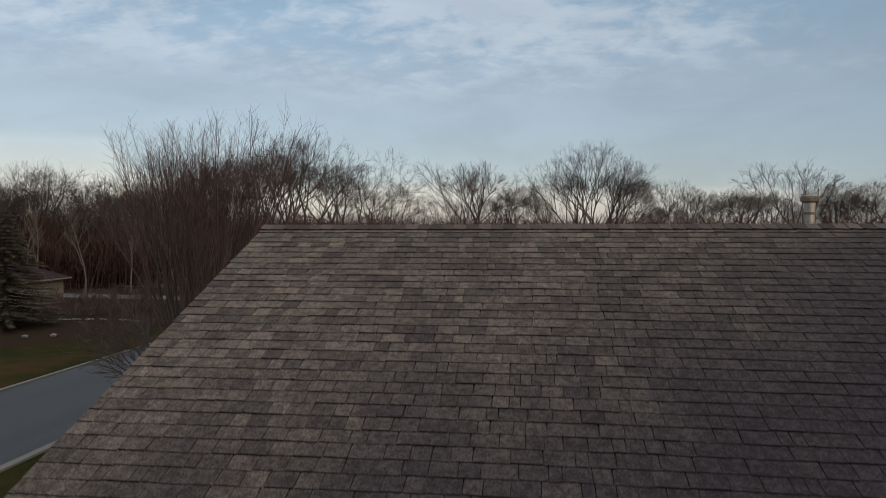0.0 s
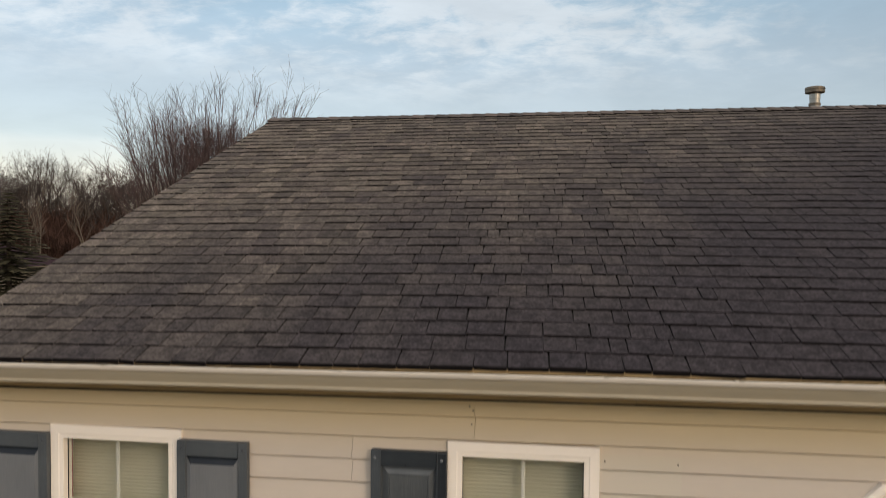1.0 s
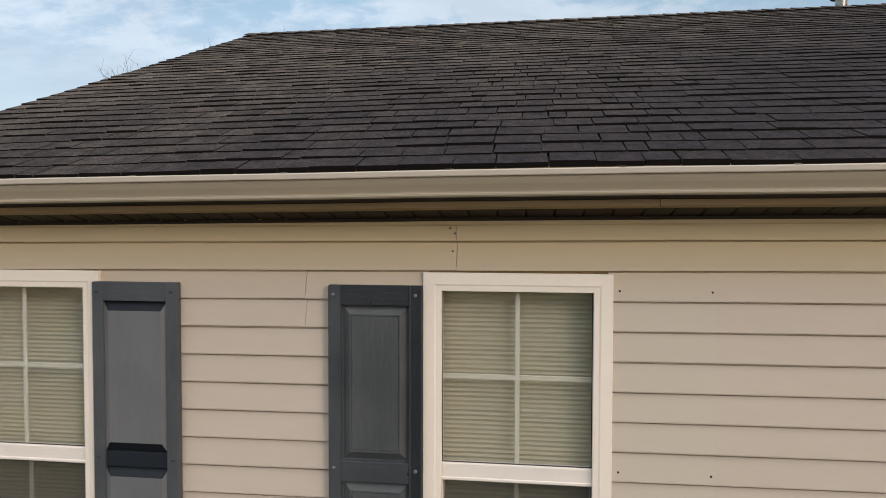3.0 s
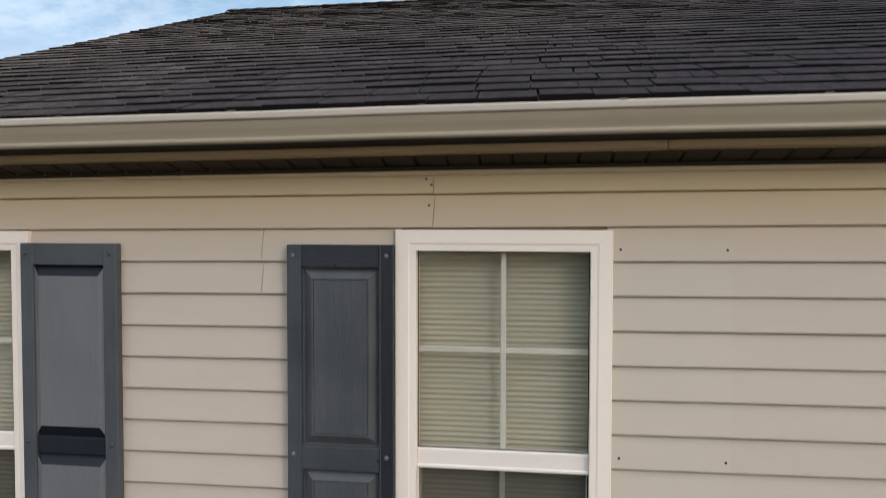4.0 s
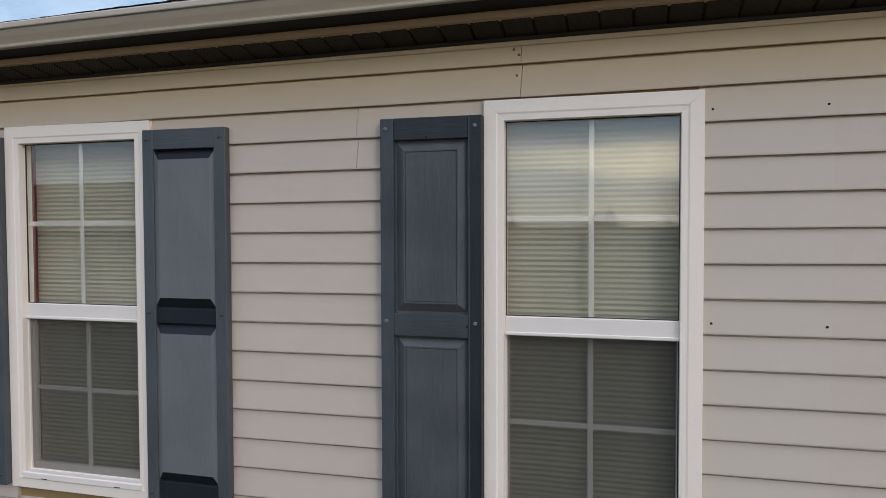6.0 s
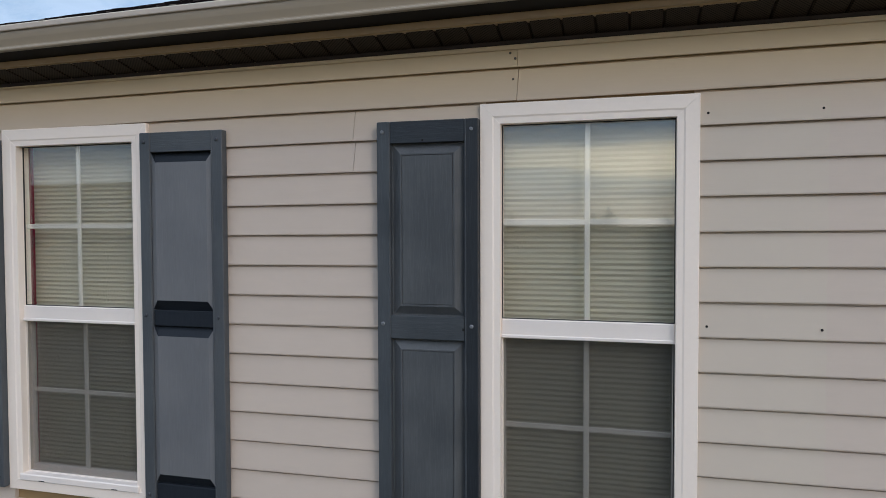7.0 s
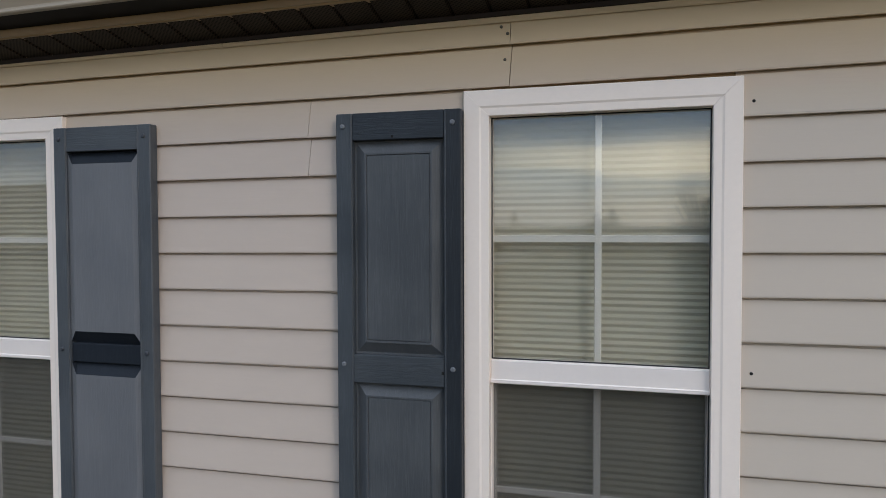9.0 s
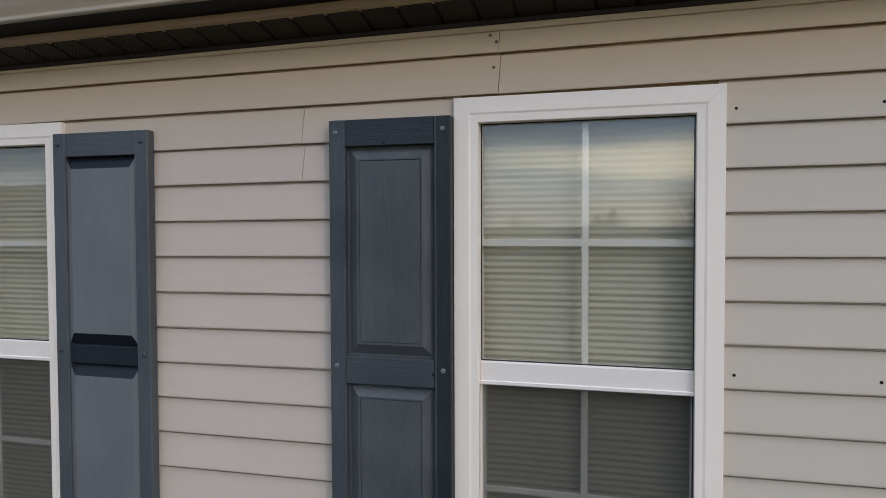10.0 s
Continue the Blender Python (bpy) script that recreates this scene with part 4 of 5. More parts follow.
def bed():
    bm = bmesh.new()
    rng = random.Random(4)
    c = bm.verts.new((-50, 52, 0.03))
    ring = [bm.verts.new((-50 + 26.0 * math.cos(t) * rng.uniform(0.97, 1.03), 52 + 26.0 * math.sin(t) * rng.uniform(0.95, 1.05), -0.015)) for t in np.linspace(0, 2 * math.pi, 48)[:-1]]
    for i in range(len(ring)):
        bm.faces.new((c, ring[i], ring[(i + 1) % len(ring)]))
    tagged(part("planting_bed", bm, MULCH), "dark leaf-littered planting ground round the spruces", kind="structure")
    stones = root("stone_edging", (-33, 45, 0), "row of pale edging stones along the planting bed", "stone edging")
    for i in range(26):
        t = i / 25
        x, y = -36.5 + 8.0 * t, 44.9 + 1.2 * math.sin(t * 2.5)
        if rng.random() < 0.3:
            continue
        s = bmesh.new()
        bmesh.ops.create_icosphere(s, subdivisions=1, radius=1.0, matrix=Matrix.Translation((x, y, 0.06)) @ Matrix.Diagonal((rng.uniform(0.10, 0.30), 0.12, rng.uniform(0.05, 0.12), 1)))
        for v in s.verts:
            v.co += Vector((rng.uniform(-0.03, 0.03), rng.uniform(-0.03, 0.03), rng.uniform(-0.02, 0.02)))
        part("stone", s, STONE, stones)
    for x, y in ((-30.6, 38.4), (-32.0, 37.6)):
        s = bmesh.new()
        bmesh.ops.create_icosphere(s, subdivisions=1, radius=1.0, matrix=Matrix.Translation((x, y, 0.08)) @ Matrix.Diagonal((0.28, 0.2, 0.14, 1)))
        tagged(part("boulder", s, STONE), "small pale boulder lying on the lawn", "boulder", "lawn boulders")


bed()

# ---- trees ----


def grow(seed, height, stems=1, lean=0.15, levels=4, spread=0.75, first=0.28, kids=(7, 6, 5, 4), up=0.25, radius=0.25, thin=0.012, wander=0.16):
    """Segments (start, end, radius, radius, level) of a bare tree that stands at the origin."""
    rng = random.Random(seed)
    out = []
    bend = (1.0, 0.9, 0.7, 0.6, 0.5)
    stem = [0]

    def limb(p, d, length, r, level):
        n = 5 if level < 2 else (4 if level == 2 else 3)
        pts = [p]
        q, way = p.copy(), d.copy()
        for i in range(n):
            way = (way + Vector((rng.gauss(0, wander * bend[level]), rng.gauss(0, wander * bend[level]), rng.gauss(0, wander * bend[level] * 0.6) + (up if level else 0.05) * 0.35))).normalized()
            e = q + way * (length / n)
            taper = 0.93 if level == 0 else 0.75
            r0 = r * (1 - taper * i / n)
            r1 = r * (1 - taper * (i + 1) / n)
            out.append((q, e, max(r0, thin), max(r1, thin * 0.8), level, stem[0]))
            pts.append(e)
            q = e
        if level >= levels:
            return
        lo = first if level == 0 else 0.22
        m = max(2, int(kids[level] * rng.uniform(0.8, 1.25)))
        for c in range(m):
            t = lo + (1.0 - lo) * (c + rng.random() * 0.9) / m
            t = min(t, 0.97)
            i = min(int(t * n), n - 1)
            base = pts[i].lerp(pts[i + 1], t * n - i)
            axis = (pts[i + 1] - pts[i]).normalized()
            side = axis.cross(Vector((rng.gauss(0, 1), rng.gauss(0, 1), rng.gauss(0, 1)))).normalized()
            s = spread * rng.uniform(0.55, 1.15)
            way = (axis * math.cos(s) + side * math.sin(s) + Vector((0, 0, up * 0.4))).normalized()
            frac = (0.62 - 0.34 * t) if level == 0 else (0.60 - 0.22 * t)
            limb(base, way, length * frac * rng.uniform(0.75, 1.2), max(r * (1 - 0.75 * t) * 0.55, thin), level + 1)

    for s in range(stems):
        a = 2 * math.pi * (s + rng.random() * 0.6) / stems
        tilt = lean * rng.uniform(0.3, 1.2)
        d = Vector((math.cos(a) * tilt, math.sin(a) * tilt, 1)).normalized()
        foot = Vector((math.cos(a), math.sin(a), 0)) * (0.05 * stems if stems > 1 else 0)
        stem[0] = s
        limb(foot, d, height * (rng.uniform(0.68, 0.86) if stems > 1 else 0.85), radius * (0.55 if stems > 1 else 1.0), 0)
    return out


def forked(seed, trunks, depth, length, ratio, angle, radius, thin, up=0.04, jitter=0.06, twig=0.5, twigs=2):
    """Segments of a bare tree that forks again and again towards a rounded crown of fine twigs.
    trunks: (foot, lean, size) of each stem; angle: least and most opening of a fork, in radians."""
    rng = random.Random(seed)
    out = []

    def grown(p, d, l, r, left, stem):
        q, way = p, d
        for half in (0, 1):
            way = (way + Vector((rng.gauss(0, jitter), rng.gauss(0, jitter), rng.gauss(0, jitter) + up))).normalized()
            e = q + way * (l * 0.5)
            ends = (r * (1 - 0.14 * half), r * (0.86 - 0.14 * half))
            out.append((q, e, max(ends[0], thin), max(ends[1], thin), 0 if r > thin * 4 else 2, stem))
            if left < 3:
                for _ in range(twigs):
                    side = way.cross(Vector((rng.gauss(0, 1), rng.gauss(0, 1), rng.gauss(0, 1)))).normalized()
                    t = (way * 0.75 + side * rng.uniform(0.4, 0.9) + Vector((0, 0, up))).normalized()
                    b = q.lerp(e, rng.random())
                    out.append((b, b + t * twig * rng.uniform(0.5, 1.2), thin * 0.9, thin * 0.5, 3, stem))
            q = e
        if left == 0:
            return
        n = 3 if rng.random() < (0.45 if left > depth - 3 else 0.25) else 2
        turn = rng.uniform(0, 6.28)
        axis = way.cross(Vector((0.31, 0.57, 0.76))).normalized()
        other = way.cross(axis)
        for i in range(n):
            a = rng.uniform(*angle) * (0.55 if i == 0 else 1.0)
            t = turn + 6.283 * i / n + rng.uniform(-0.5, 0.5)
            w = way * math.cos(a) + (axis * math.cos(t) + other * math.sin(t)) * math.sin(a)
            if w.z < -0.05:
                w.z *= -0.4
            grown(q, w.normalized(), l * ratio * rng.uniform(0.80, 1.14), r * 0.68 * (0.84 if i else 1.0), left - 1, stem)

    for stem, (foot, lean, size) in enumerate(trunks):
        grown(Vector(foot), Vector((lean[0], lean[1], 1)).normalized(), length * size, radius * size, depth, stem)
    return out


def tubes(segments, sides=3):
    """Vertices and faces of tapered tubes, one to a segment."""
    a = np.array([s[0][:] for s in segments], dtype=float)
    b = np.array([s[1][:] for s in segments], dtype=float)
    r0 = np.array([s[2] for s in segments])
    r1 = np.array([s[3] for s in segments])
    d = b - a
    d /= np.linalg.norm(d, axis=1)[:, None] + 1e-9
    ref = np.where(np.abs(d[:, 2:3]) > 0.9, np.array([[1.0, 0, 0]]), np.array([[0, 0, 1.0]]))
    u = np.cross(d, ref)
    u /= np.linalg.norm(u, axis=1)[:, None] + 1e-9
    v = np.cross(d, u)
    rings = []
    for k in range(sides):
        c, s = math.cos(2 * math.pi * k / sides), math.sin(2 * math.pi * k / sides)
        o = u * c + v * s
        rings.append((a + o * r0[:, None], b + o * r1[:, None]))
    n = len(segments)
    verts = np.zeros((n, 2 * sides, 3))
    for k, (p, q) in enumerate(rings):
        verts[:, k], verts[:, sides + k] = p, q
    base = (np.arange(n) * 2 * sides)[:, None]
    faces = np.concatenate([base + np.array([[k, (k + 1) % sides, sides + (k + 1) % sides, sides + k]]) for k in range(sides)])
    return verts.reshape(-1, 3), faces


def tube_object(name, verts, faces, mat, parent=None):
    me = bpy.data.meshes.new(name)
    me.vertices.add(len(verts))
    me.vertices.foreach_set("co", np.asarray(verts, dtype=np.float32).ravel())
    me.loops.add(faces.size)
    me.loops.foreach_set("vertex_index", faces.astype(np.int32).ravel())
    me.polygons.add(len(faces))
    me.polygons.foreach_set("loop_start", (np.arange(len(faces)) * faces.shape[1]).astype(np.int32))
    me.update(calc_edges=True)
    me.materials.append(mat)
    ob = new(name, me)
    if parent is not None:
        ob.parent = parent
    return ob


def plant(at, segs, label, name="tree", category="tree", trunk_mat=None, twig_mat=None, group="", split=1, scale=1.0, turn=0.0):
    tree = root(name, (0, 0, 0), label, category, group)
    tree.matrix_basis = Matrix.Translation(at) @ Matrix.Rotation(turn, 4, "Z") @ Matrix.Scale(scale, 4)
    thick = [s for s in segs if s[4] <= split]
    for number in sorted({s[5] for s in thick}):
        v, f = tubes([s for s in thick if s[5] == number], 6)
        tube_object("trunk", v, f, trunk_mat or BARK, tree)
    v, f = tubes([s for s in segs if s[4] > split], 3)
    tube_object("crown", v, f, twig_mat or TWIG_GREY, tree)
    return tree

# the many-stemmed tree at the street corner
FAN = []
for i in range(24):
    a, lean = i * 2.399, 0.02 + 0.25 * math.sqrt((i + 0.5) / 24)
    FAN.append(((0.36 * math.cos(a), 0.36 * math.sin(a), 0.0), (lean * math.cos(a), lean * math.sin(a)), 1.05 - 0.06 * (i % 3)))
plant((-12.05, 21.2, -0.05), forked(25, FAN, 5, 2.84, 0.775, (0.09, 0.25), 0.064, 0.0046, up=0.03, jitter=0.02, twig=0.6, twigs=2),
      "tall bare many-stemmed tree with reddish upright twigs by the street", twig_mat=TWIG_RED, split=0)
plant((-12.9, 22.2, -0.05), grow(22, 5.6, stems=14, lean=1.5, levels=3, spread=0.6, first=0.25, kids=(8, 6, 3), up=0.05, radius=0.07, thin=0.010, wander=0.12),
      "low bare russet bush with drooping twigs below the tree", name="bush", category="bush", twig_mat=TWIG_GREY, split=0)
plant((-13.2, 32.0, -0.05), grow(23, 7.0, stems=10, lean=0.6, levels=3, spread=0.6, first=0.15, kids=(7, 5, 3), up=0.3, radius=0.09, thin=0.012, wander=0.14),
      "bare russet thicket bush behind the street tree", name="bush", category="bush", twig_mat=TWIG_RED, split=0)
plant((-19.0, 44.0, -0.05), grow(24, 8.0, stems=10, lean=0.55, levels=3, spread=0.6, first=0.15, kids=(7, 5, 3), up=0.3, radius=0.09, thin=0.014, wander=0.14),
      "bare russet thicket bush across the lawn", name="bush", category="bush", twig_mat=TWIG_RED, split=0)

# slender pale-barked trees at the edge of the wood
for n, (x, y, h) in enumerate(((-53.0, 57.5, 12.5), (-49.0, 60.0, 11.5), (-45.5, 63.5, 13.0), (-42.0, 66.0, 11.5), (-51.5, 64.0, 13.0), (-38.0, 68.0, 12.5))):
    plant((x, y, 0), grow(170 + n, h * 0.72, kids=(7, 5, 4), levels=3, spread=0.7, first=0.3, up=0.35, radius=0.11, thin=0.014, lean=0.12, wander=0.10),
          "slender leafless tree with pale grey bark at the wood's edge", group="pale-barked trees", trunk_mat=BARK_PALE, twig_mat=BARK_PALE)

# lone trees of the far tree line
KINDS = [forked(40, [((0, 0, 0), (0.03, 0.02), 1.0)], 8, 3.5, 0.80, (0.30, 0.75), 0.27, 0.0092, twig=0.7, twigs=1),
         forked(43, [((-0.3, 0, 0), (-0.22, 0.05), 1.0), ((0.3, 0.1, 0), (0.26, -0.1), 0.92)], 7, 3.6, 0.80, (0.28, 0.70), 0.25, 0.0092, twig=0.7, twigs=1),
         forked(47, [((0, 0, 0), (-0.05, 0.04), 1.0)], 8, 3.8, 0.78, (0.36, 0.90), 0.27, 0.0092, up=0.02, twig=0.7, twigs=1),
         forked(52, [((-0.2, 0, 0), (-0.12, 0.1), 1.0), ((0.2, 0.1, 0), (0.14, -0.1), 0.9)], 7, 3.9, 0.80, (0.22, 0.60), 0.22, 0.0092, twig=0.7, twigs=1)]
BROAD = forked(61, [((-5.6, 0, 0), (-0.22, 0.05), 0.90), ((-2.4, 0.6, 0), (-0.22, 0), 1.0), ((-1.0, -0.5, 0), (-0.06, 0.1), 1.06), ((0.4, 0.4, 0), (0.06, -0.1), 1.08),
                    ((1.6, -0.4, 0), (0.20, 0.1), 1.04), ((2.6, 0.5, 0), (0.42, -0.1), 0.96), ((3.4, 0, 0), (0.70, 0.1), 0.90)],
               8, 4.7, 0.80, (0.24, 0.62), 0.34, 0.0085, twig=0.8, twigs=1)


def bearing(px, dist):
    """Ground point at that distance from the walk's first eye, by its offset across the view."""
    a = math.atan((px - 784) / 1232.0) - radians(7.1)
    return 0.06 + dist * math.sin(a), -3.26 + dist * math.cos(a)


TALL = [max(s[1].z for s in k) for k in KINDS]
LONE = [  # across, distance, crown top across the view, kind, breadth
    (425, 92, 268, 3, 1.0), (500, 105, 242, 0, 1.0), (535, 110, 236, 1, 0.9), (612, 112, 256, 2, 1.0), (585, 120, 285, 1, 0.9), (655, 118, 292, 2, 1.1), (462, 98, 256, 1, 0.9),
    (842, 130, 274, 1, 1.0), (905, 128, 306, 2, 0.9), (962, 150, 330, 3, 1.0), (1205, 150, 315, 3, 1.1), (1250, 150, 328, 1, 0.9), (1330, 145, 314, 0, 1.5), (1412, 135, 284, 3, 1.3),
    (1490, 140, 322, 1, 1.3), (1572, 130, 300, 2, 1.3), (790, 140, 338, 3, 1.2), (1110, 150, 356, 2, 1.2), (690, 130, 322, 3, 0.8), (30, 95, 312, 0, 1.2), (85, 98, 304, 1, 1.1),
    (1290, 142, 326, 2, 1.0), (1365, 145, 330, 1, 1.0), (1455, 138, 330, 3, 1.0), (1535, 138, 322, 0, 1.1), (815, 132, 300, 3, 1.0), (880, 136, 318, 0, 0.9), (1170, 145, 340, 0, 1.0),
    (140, 100, 312, 3, 1.2), (200, 100, 322, 0, 1.2), (260, 104, 322, 1, 1.2)]
made = {}
for n, (px, dist, top, kind, breadth) in enumerate(LONE):
    x, y = bearing(px, dist)
    size = (7.43 + (400 - top) / 1232.0 * dist) / TALL[kind]
    m = Matrix.Translation((x, y, -0.1)) @ Matrix.Rotation(n * 2.1, 4, "Z") @ Matrix.Diagonal((size * breadth, size * breadth, size, 1))
    if kind not in made:
        made[kind] = plant((x, y, -0.1), KINDS[kind], "leafless grey-brown hardwood tree in the far tree line", group="far hardwood trees", scale=size, turn=n * 2.1)
        made[kind].matrix_basis = m
    else:
        ob = copy_thing(made[kind], m)
        ob.matrix_basis = m
x, y = bearing(1045, 122)
plant((x, y, -0.1), BROAD, "broad spreading leafless tree with several trunks", group="far hardwood trees", scale=(7.43 + 157 / 1232.0 * 122) / max(s[1].z for s in BROAD), turn=-0.1)


def far_woods():
    """The wood beyond, too dense to count, and the russet brush at its foot."""
    rng = random.Random(77)
    small = [[s for s in k if s[4] < 3 and (s[4] < 2 or rng.random() < 0.55)] for k in KINDS]
    packs = [tubes(k, 3) for k in small]
    vs, fs, n = [], [], 0
    spots = [(rng.uniform(-160, 1750), rng.uniform(140, 190), rng.uniform(10.0, 15.0)) for _ in range(40)]
    spots += [(rng.uniform(-160, 330), rng.uniform(90, 130), rng.uniform(12.0, 15.5)) for _ in range(40)]
    spots += [(rng.uniform(330, 720), rng.uniform(110, 150), rng.uniform(10.0, 13.0)) for _ in range(12)]
    for px, dist, h in spots:
        x, y = bearing(px, dist)
        kind = rng.randrange(4)
        v, f = packs[kind]
        a, s = rng.uniform(0, 6.28), h / TALL[kind]
        c, q = math.cos(a) * s, math.sin(a) * s
        w = np.column_stack([v[:, 0] * c - v[:, 1] * q + x, v[:, 0] * q + v[:, 1] * c + y, v[:, 2] * s - 0.1])
        vs.append(w), fs.append(f + n)
        n += len(w)
    tagged(tube_object("far_woods", np.concatenate(vs), np.concatenate(fs), TWIG_GREY), "dense leafless wood along the horizon", "woods", kind="stuff")
    segs = []
    def stem(px, dist, h):
        x, y = bearing(px, dist)
        p = Vector((x, y, -0.1))
        d = Vector((rng.gauss(0, 0.16), rng.gauss(0, 0.16), 1)).normalized()
        q = p + d * h * 0.6
        segs.append((p, q, 0.055, 0.036, 1))
        for _ in range(6):
            b = p.lerp(q, rng.uniform(0.3, 1.0))
            e = b + Vector((rng.gauss(0, 0.5), rng.gauss(0, 0.5), rng.uniform(0.3, 1.0))).normalized() * h * rng.uniform(0.18, 0.42)
            segs.append((b, e, 0.034, 0.014, 2))
    for _ in range(11000):
        stem(rng.uniform(-200, 1800), rng.uniform(92, 165), rng.uniform(8.8, 12.2))
    for _ in range(3600):
        stem(rng.uniform(-200, 560), rng.uniform(88, 104), rng.uniform(4.5, 9.5))
    for _ in range(700):
        stem(rng.uniform(330, 560), rng.uniform(40, 66), rng.uniform(2.5, 6.8))
    v, f = tubes(segs, 3)
    tagged(tube_object("brush", v, f, BRUSH), "dense russet brush at the foot of the wood", "brush", kind="stuff")


far_woods()


def spruce(at, height, width, seed):
    """Whorls of drooping boughs on a straight trunk, each bough set with small needle sprays."""
    rng = random.Random(seed)
    tree = root("spruce", at, "dense dark green spruce standing on the lawn", "tree", "spruces")
    part("trunk", turned([(0.22, 0), (0.16, height * 0.4), (0.03, height * 0.97)], at, 8), BARK, tree)
    vs, fs = [], []
    z = 0.5
    while z < height:
        t = z / height
        reach = width * (1 - t) ** 0.85 + 0.12
        for i in range(9):
            a = rng.uniform(0, 2 * math.pi)
            L = reach * rng.uniform(0.75, 1.1)
            m = max(3, int(L / 0.16))
            for j in range(m):
                d = (j + 0.6) / m * L
                cx, cy, cz = at[0] + math.cos(a) * d, at[1] + math.sin(a) * d, at[2] + z - 0.22 * d + 0.10 * d * d / max(L, 0.3)
                for side in (-1, 0, 1):
                    b = a + side * 0.85 + rng.uniform(-0.25, 0.25)
                    l, w = rng.uniform(0.20, 0.42), 0.05
                    ex, ey, ez = cx + math.cos(b) * l, cy + math.sin(b) * l, cz + rng.uniform(-0.16, 0.04)
                    px, py = -math.sin(b) * w, math.cos(b) * w
                    k = len(vs)
                    vs += [(cx, cy, cz + 0.03), ((cx + ex) / 2 + px, (cy + ey) / 2 + py, (cz + ez) / 2 - 0.02), (ex, ey, ez), ((cx + ex) / 2 - px, (cy + ey) / 2 - py, (cz + ez) / 2 - 0.02)]
                    fs.append((k, k + 1, k + 2, k + 3))
        z += 0.24
    ob = tube_object("crown", np.array(vs), np.array(fs), NEEDLE)
    ob.parent = tree
    ob.matrix_parent_inverse = tree.matrix_basis.inverted()


spruce((-36.6, 41.6, 0), 8.2, 4.3, 5)
spruce((-46.5, 46.0, 0), 10.5, 3.3, 6)


def neighbor_house(name, cx, cy, hx, hy, eave, peak, label, gable=False, porch=True):
    house = root(name, (cx, cy, 0), label, "house", "neighbouring houses")
    part("wall", boxed(cx - hx, cx + hx, cy - hy, cy + hy, 0, eave), NEIGHBOR_WALL, house)
    o = 0.5
    bm = bmesh.new()
    base = [bm.verts.new(p) for p in ((cx - hx - o, cy - hy - o, eave), (cx + hx + o, cy - hy - o, eave), (cx + hx + o, cy + hy + o, eave), (cx - hx - o, cy + hy + o, eave))]
    run = 0 if gable else hy
    r = [bm.verts.new((cx - hx - o + run * (0 if gable else 1), cy, peak)), bm.verts.new((cx + hx + o - run, cy, peak))]
    bm.faces.new((base[0], base[1], r[1], r[0])), bm.faces.new((base[2], base[3], r[0], r[1]))
    bm.faces.new((base[1], base[2], r[1])), bm.faces.new((base[3], base[0], r[0])), bm.faces.new(base[::-1])
    bmesh.ops.recalc_face_normals(bm, faces=bm.faces)
    part("roof", bm, NEIGHBOR_ROOF, house, "dark plum-brown shingle roof")
    part("eave_trim", boxed(cx - hx - o - 0.02, cx + hx + o + 0.02, cy - hy - o - 0.02, cy + hy + o + 0.02, eave - 0.14, eave - 0.004), NEIGHBOR_WALL, house)
    for i in range(4):
        x = cx - hx + (i + 0.6) * 2 * hx / 4
        w = part("window", boxed(x - 0.55, x + 0.55, cy - hy - 0.05, cy - hy + 0.05, 0.9, 2.1), SASH_WHITE, house)
        part("pane", boxed(x - 0.48, x + 0.48, cy - hy - 0.06, cy - hy - 0.045, 0.97, 2.03), DARK_PANE, w)
    if porch:
        for i in range(3):
            x = cx + hx - 0.2 - i * 1.1
            part("porch_post", boxed(x - 0.1, x + 0.1, cy - hy - 0.42, cy - hy - 0.22, 0, eave - 0.15, 0.01), NEIGHBOR_WALL, house)
    return house


neighbor_house("house", -50.4, 53.0, 7.0, 4.2, 2.3, 4.3, "single-storey tan house with a dark hipped roof beside spruces")
neighbor_house("house", -37.0, -36.0, 8.0, 5.0, 3.0, 7.6, "tan house with a dark gable roof across the street", gable=True, porch=False)

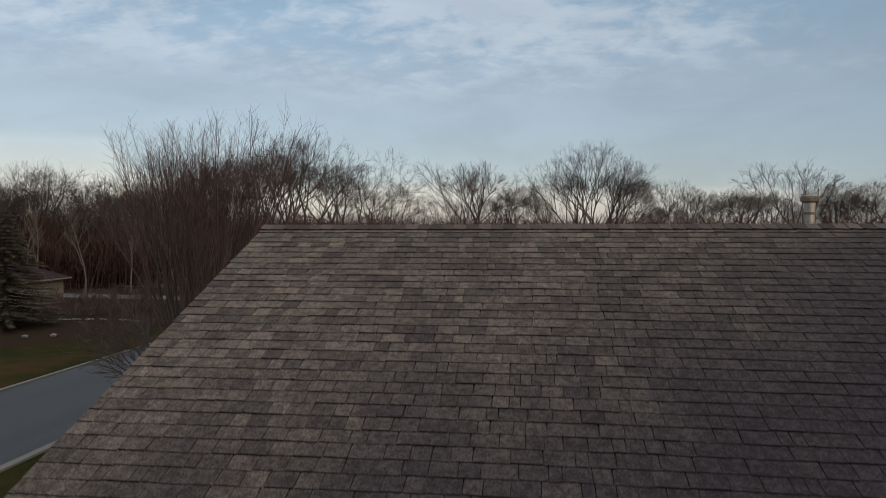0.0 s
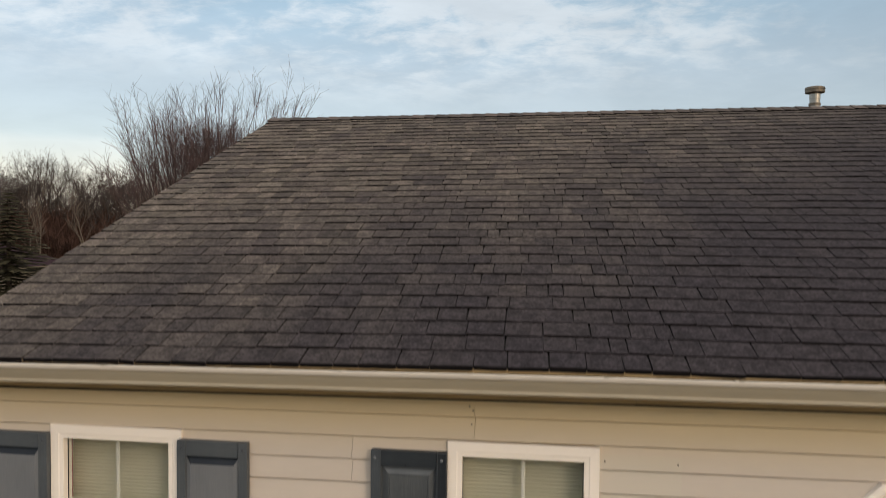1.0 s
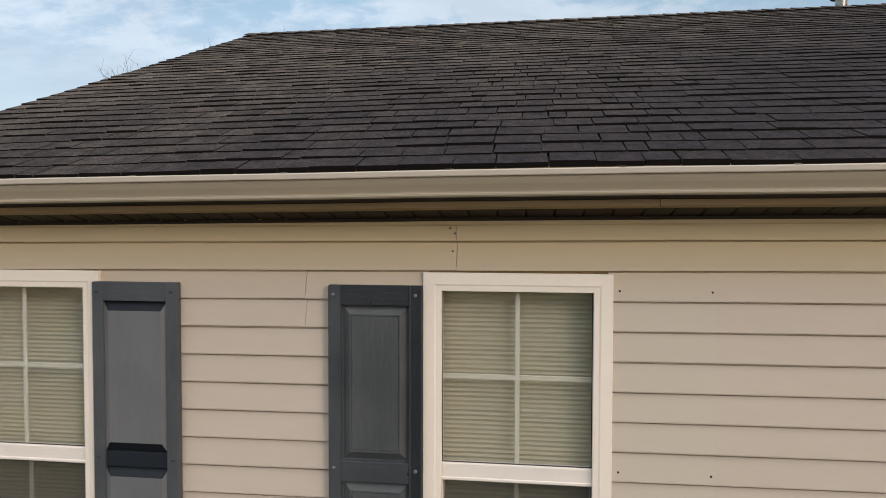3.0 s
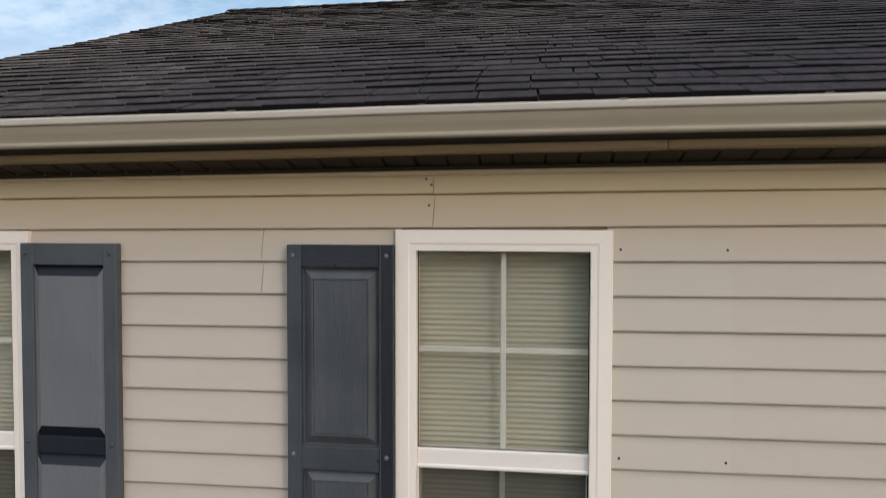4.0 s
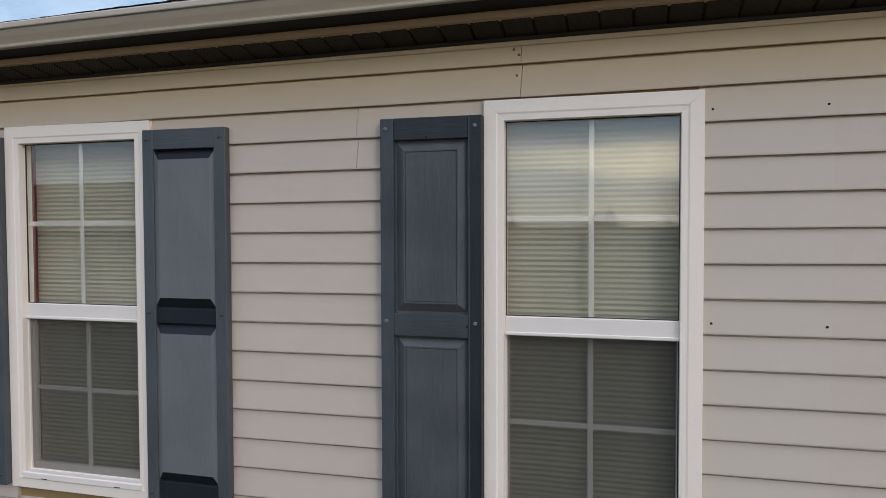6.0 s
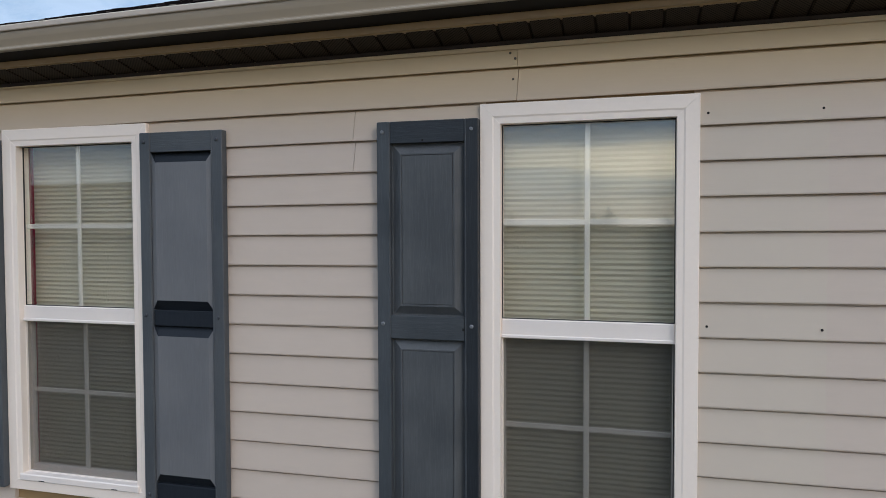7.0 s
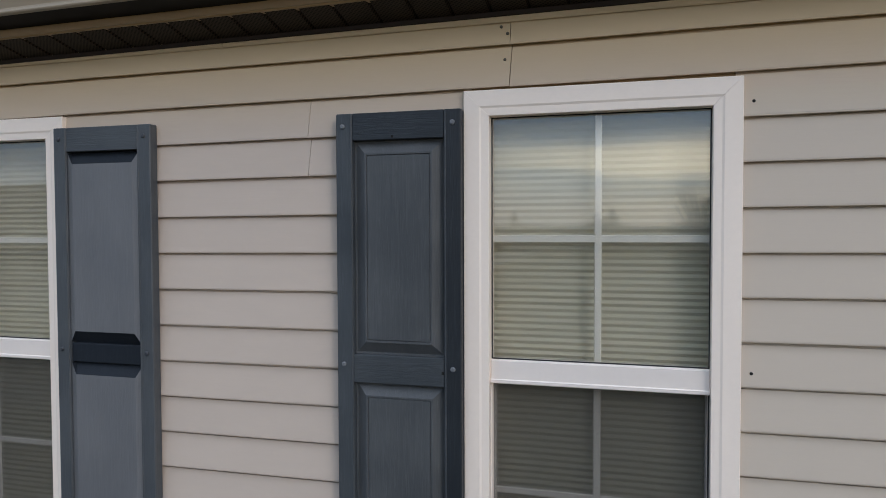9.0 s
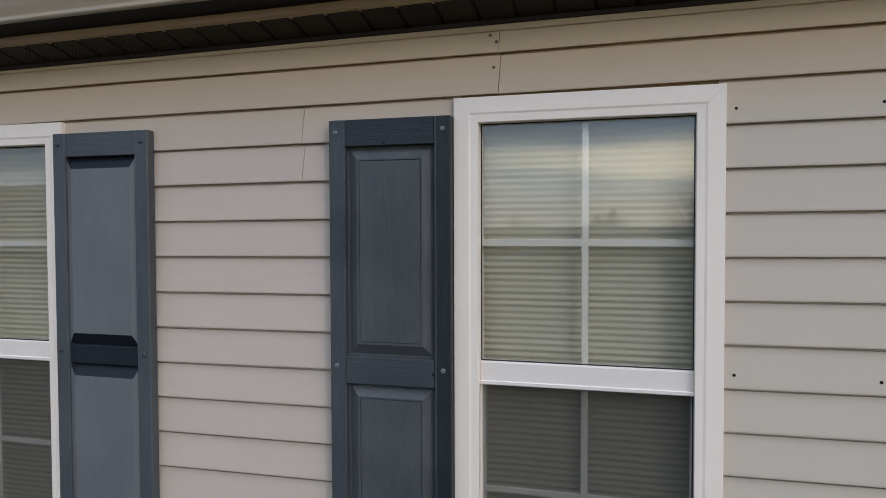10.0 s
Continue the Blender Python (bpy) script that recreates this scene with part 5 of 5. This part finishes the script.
# bare shrubs before the neighbouring house
for n, (x, y, h) in enumerate(((-36.2, 48.4, 1.7), (-34.6, 49.2, 1.4), (-33.0, 50.5, 1.8), (-38.5, 47.8, 1.3), (-30.5, 52.0, 2.2))):
    plant((x, y, 0), grow(90 + n, h * 1.6, stems=10, lean=0.9, levels=2, spread=0.7, first=0.15, kids=(7, 5, 3), up=0.2, radius=0.05, thin=0.014, wander=0.2),
          "low bare shrub before the neighbouring house", name="shrub", category="shrub", twig_mat=TWIG_RED, group="bare shrubs", split=0)

# the tree line to the south, which the panes mirror
rng = random.Random(8)
segs = []
for _ in range(5200):
    x, y = rng.uniform(-150, 160), rng.uniform(-165, -125)
    p = Vector((x, y, -0.1))
    q = p + Vector((rng.gauss(0, 0.15), rng.gauss(0, 0.15), 1)) * rng.uniform(2.4, 4.6)
    segs.append((p, q, 0.09, 0.05, 1))
    for _k in range(3):
        b = p.lerp(q, rng.uniform(0.2, 1.0))
        segs.append((b, b + Vector((rng.gauss(0, 1.0), rng.gauss(0, 1.0), rng.uniform(0.3, 1.2))), 0.06, 0.02, 2))
v, f = tubes(segs, 3)
tagged(tube_object("hedgerow", v, f, BRUSH), "dense brush line across the fields", "brush", kind="stuff")
spruce((-4.5, -135, 0), 8.2, 5.6, 15)
spruce((-7.6, -137, 0), 7.2, 5.2, 16)
spruce((-24, -140, 0), 7.5, 3.0, 17)
YARD = []
for i in range(16):
    a, lean = i * 2.399, 0.05 + 0.42 * math.sqrt((i + 0.5) / 16)
    YARD.append(((0.3 * math.cos(a), 0.3 * math.sin(a), 0.0), (lean * math.cos(a), lean * math.sin(a)), 1.05 - 0.15 * (i % 3)))
plant((4.4, -31.0, -0.05), forked(33, YARD, 5, 1.66, 0.80, (0.12, 0.36), 0.05, 0.0050, up=0.03, jitter=0.04, twig=0.5, twigs=1),
      "bare many-stemmed small tree in the southern yard", twig_mat=TWIG_GREY, split=0)
for x, y, h, kind in ((13.5, -52, 11.0, 0), (17.5, -55, 12.0, 3), (22, -58, 12.5, 1)):
    ob = copy_thing(made[kind], Matrix.Translation((x, y, -0.1)))
    ob.matrix_basis = Matrix.Translation((x, y, -0.1)) @ Matrix.Rotation(x, 4, "Z") @ Matrix.Scale(h / TALL[kind], 4)
    tagged(ob, "leafless hardwood tree standing in the southern field", group="southern trees")

# ---- boards and shingles, piece by piece ----
build_siding(south_wall)
build_roof()
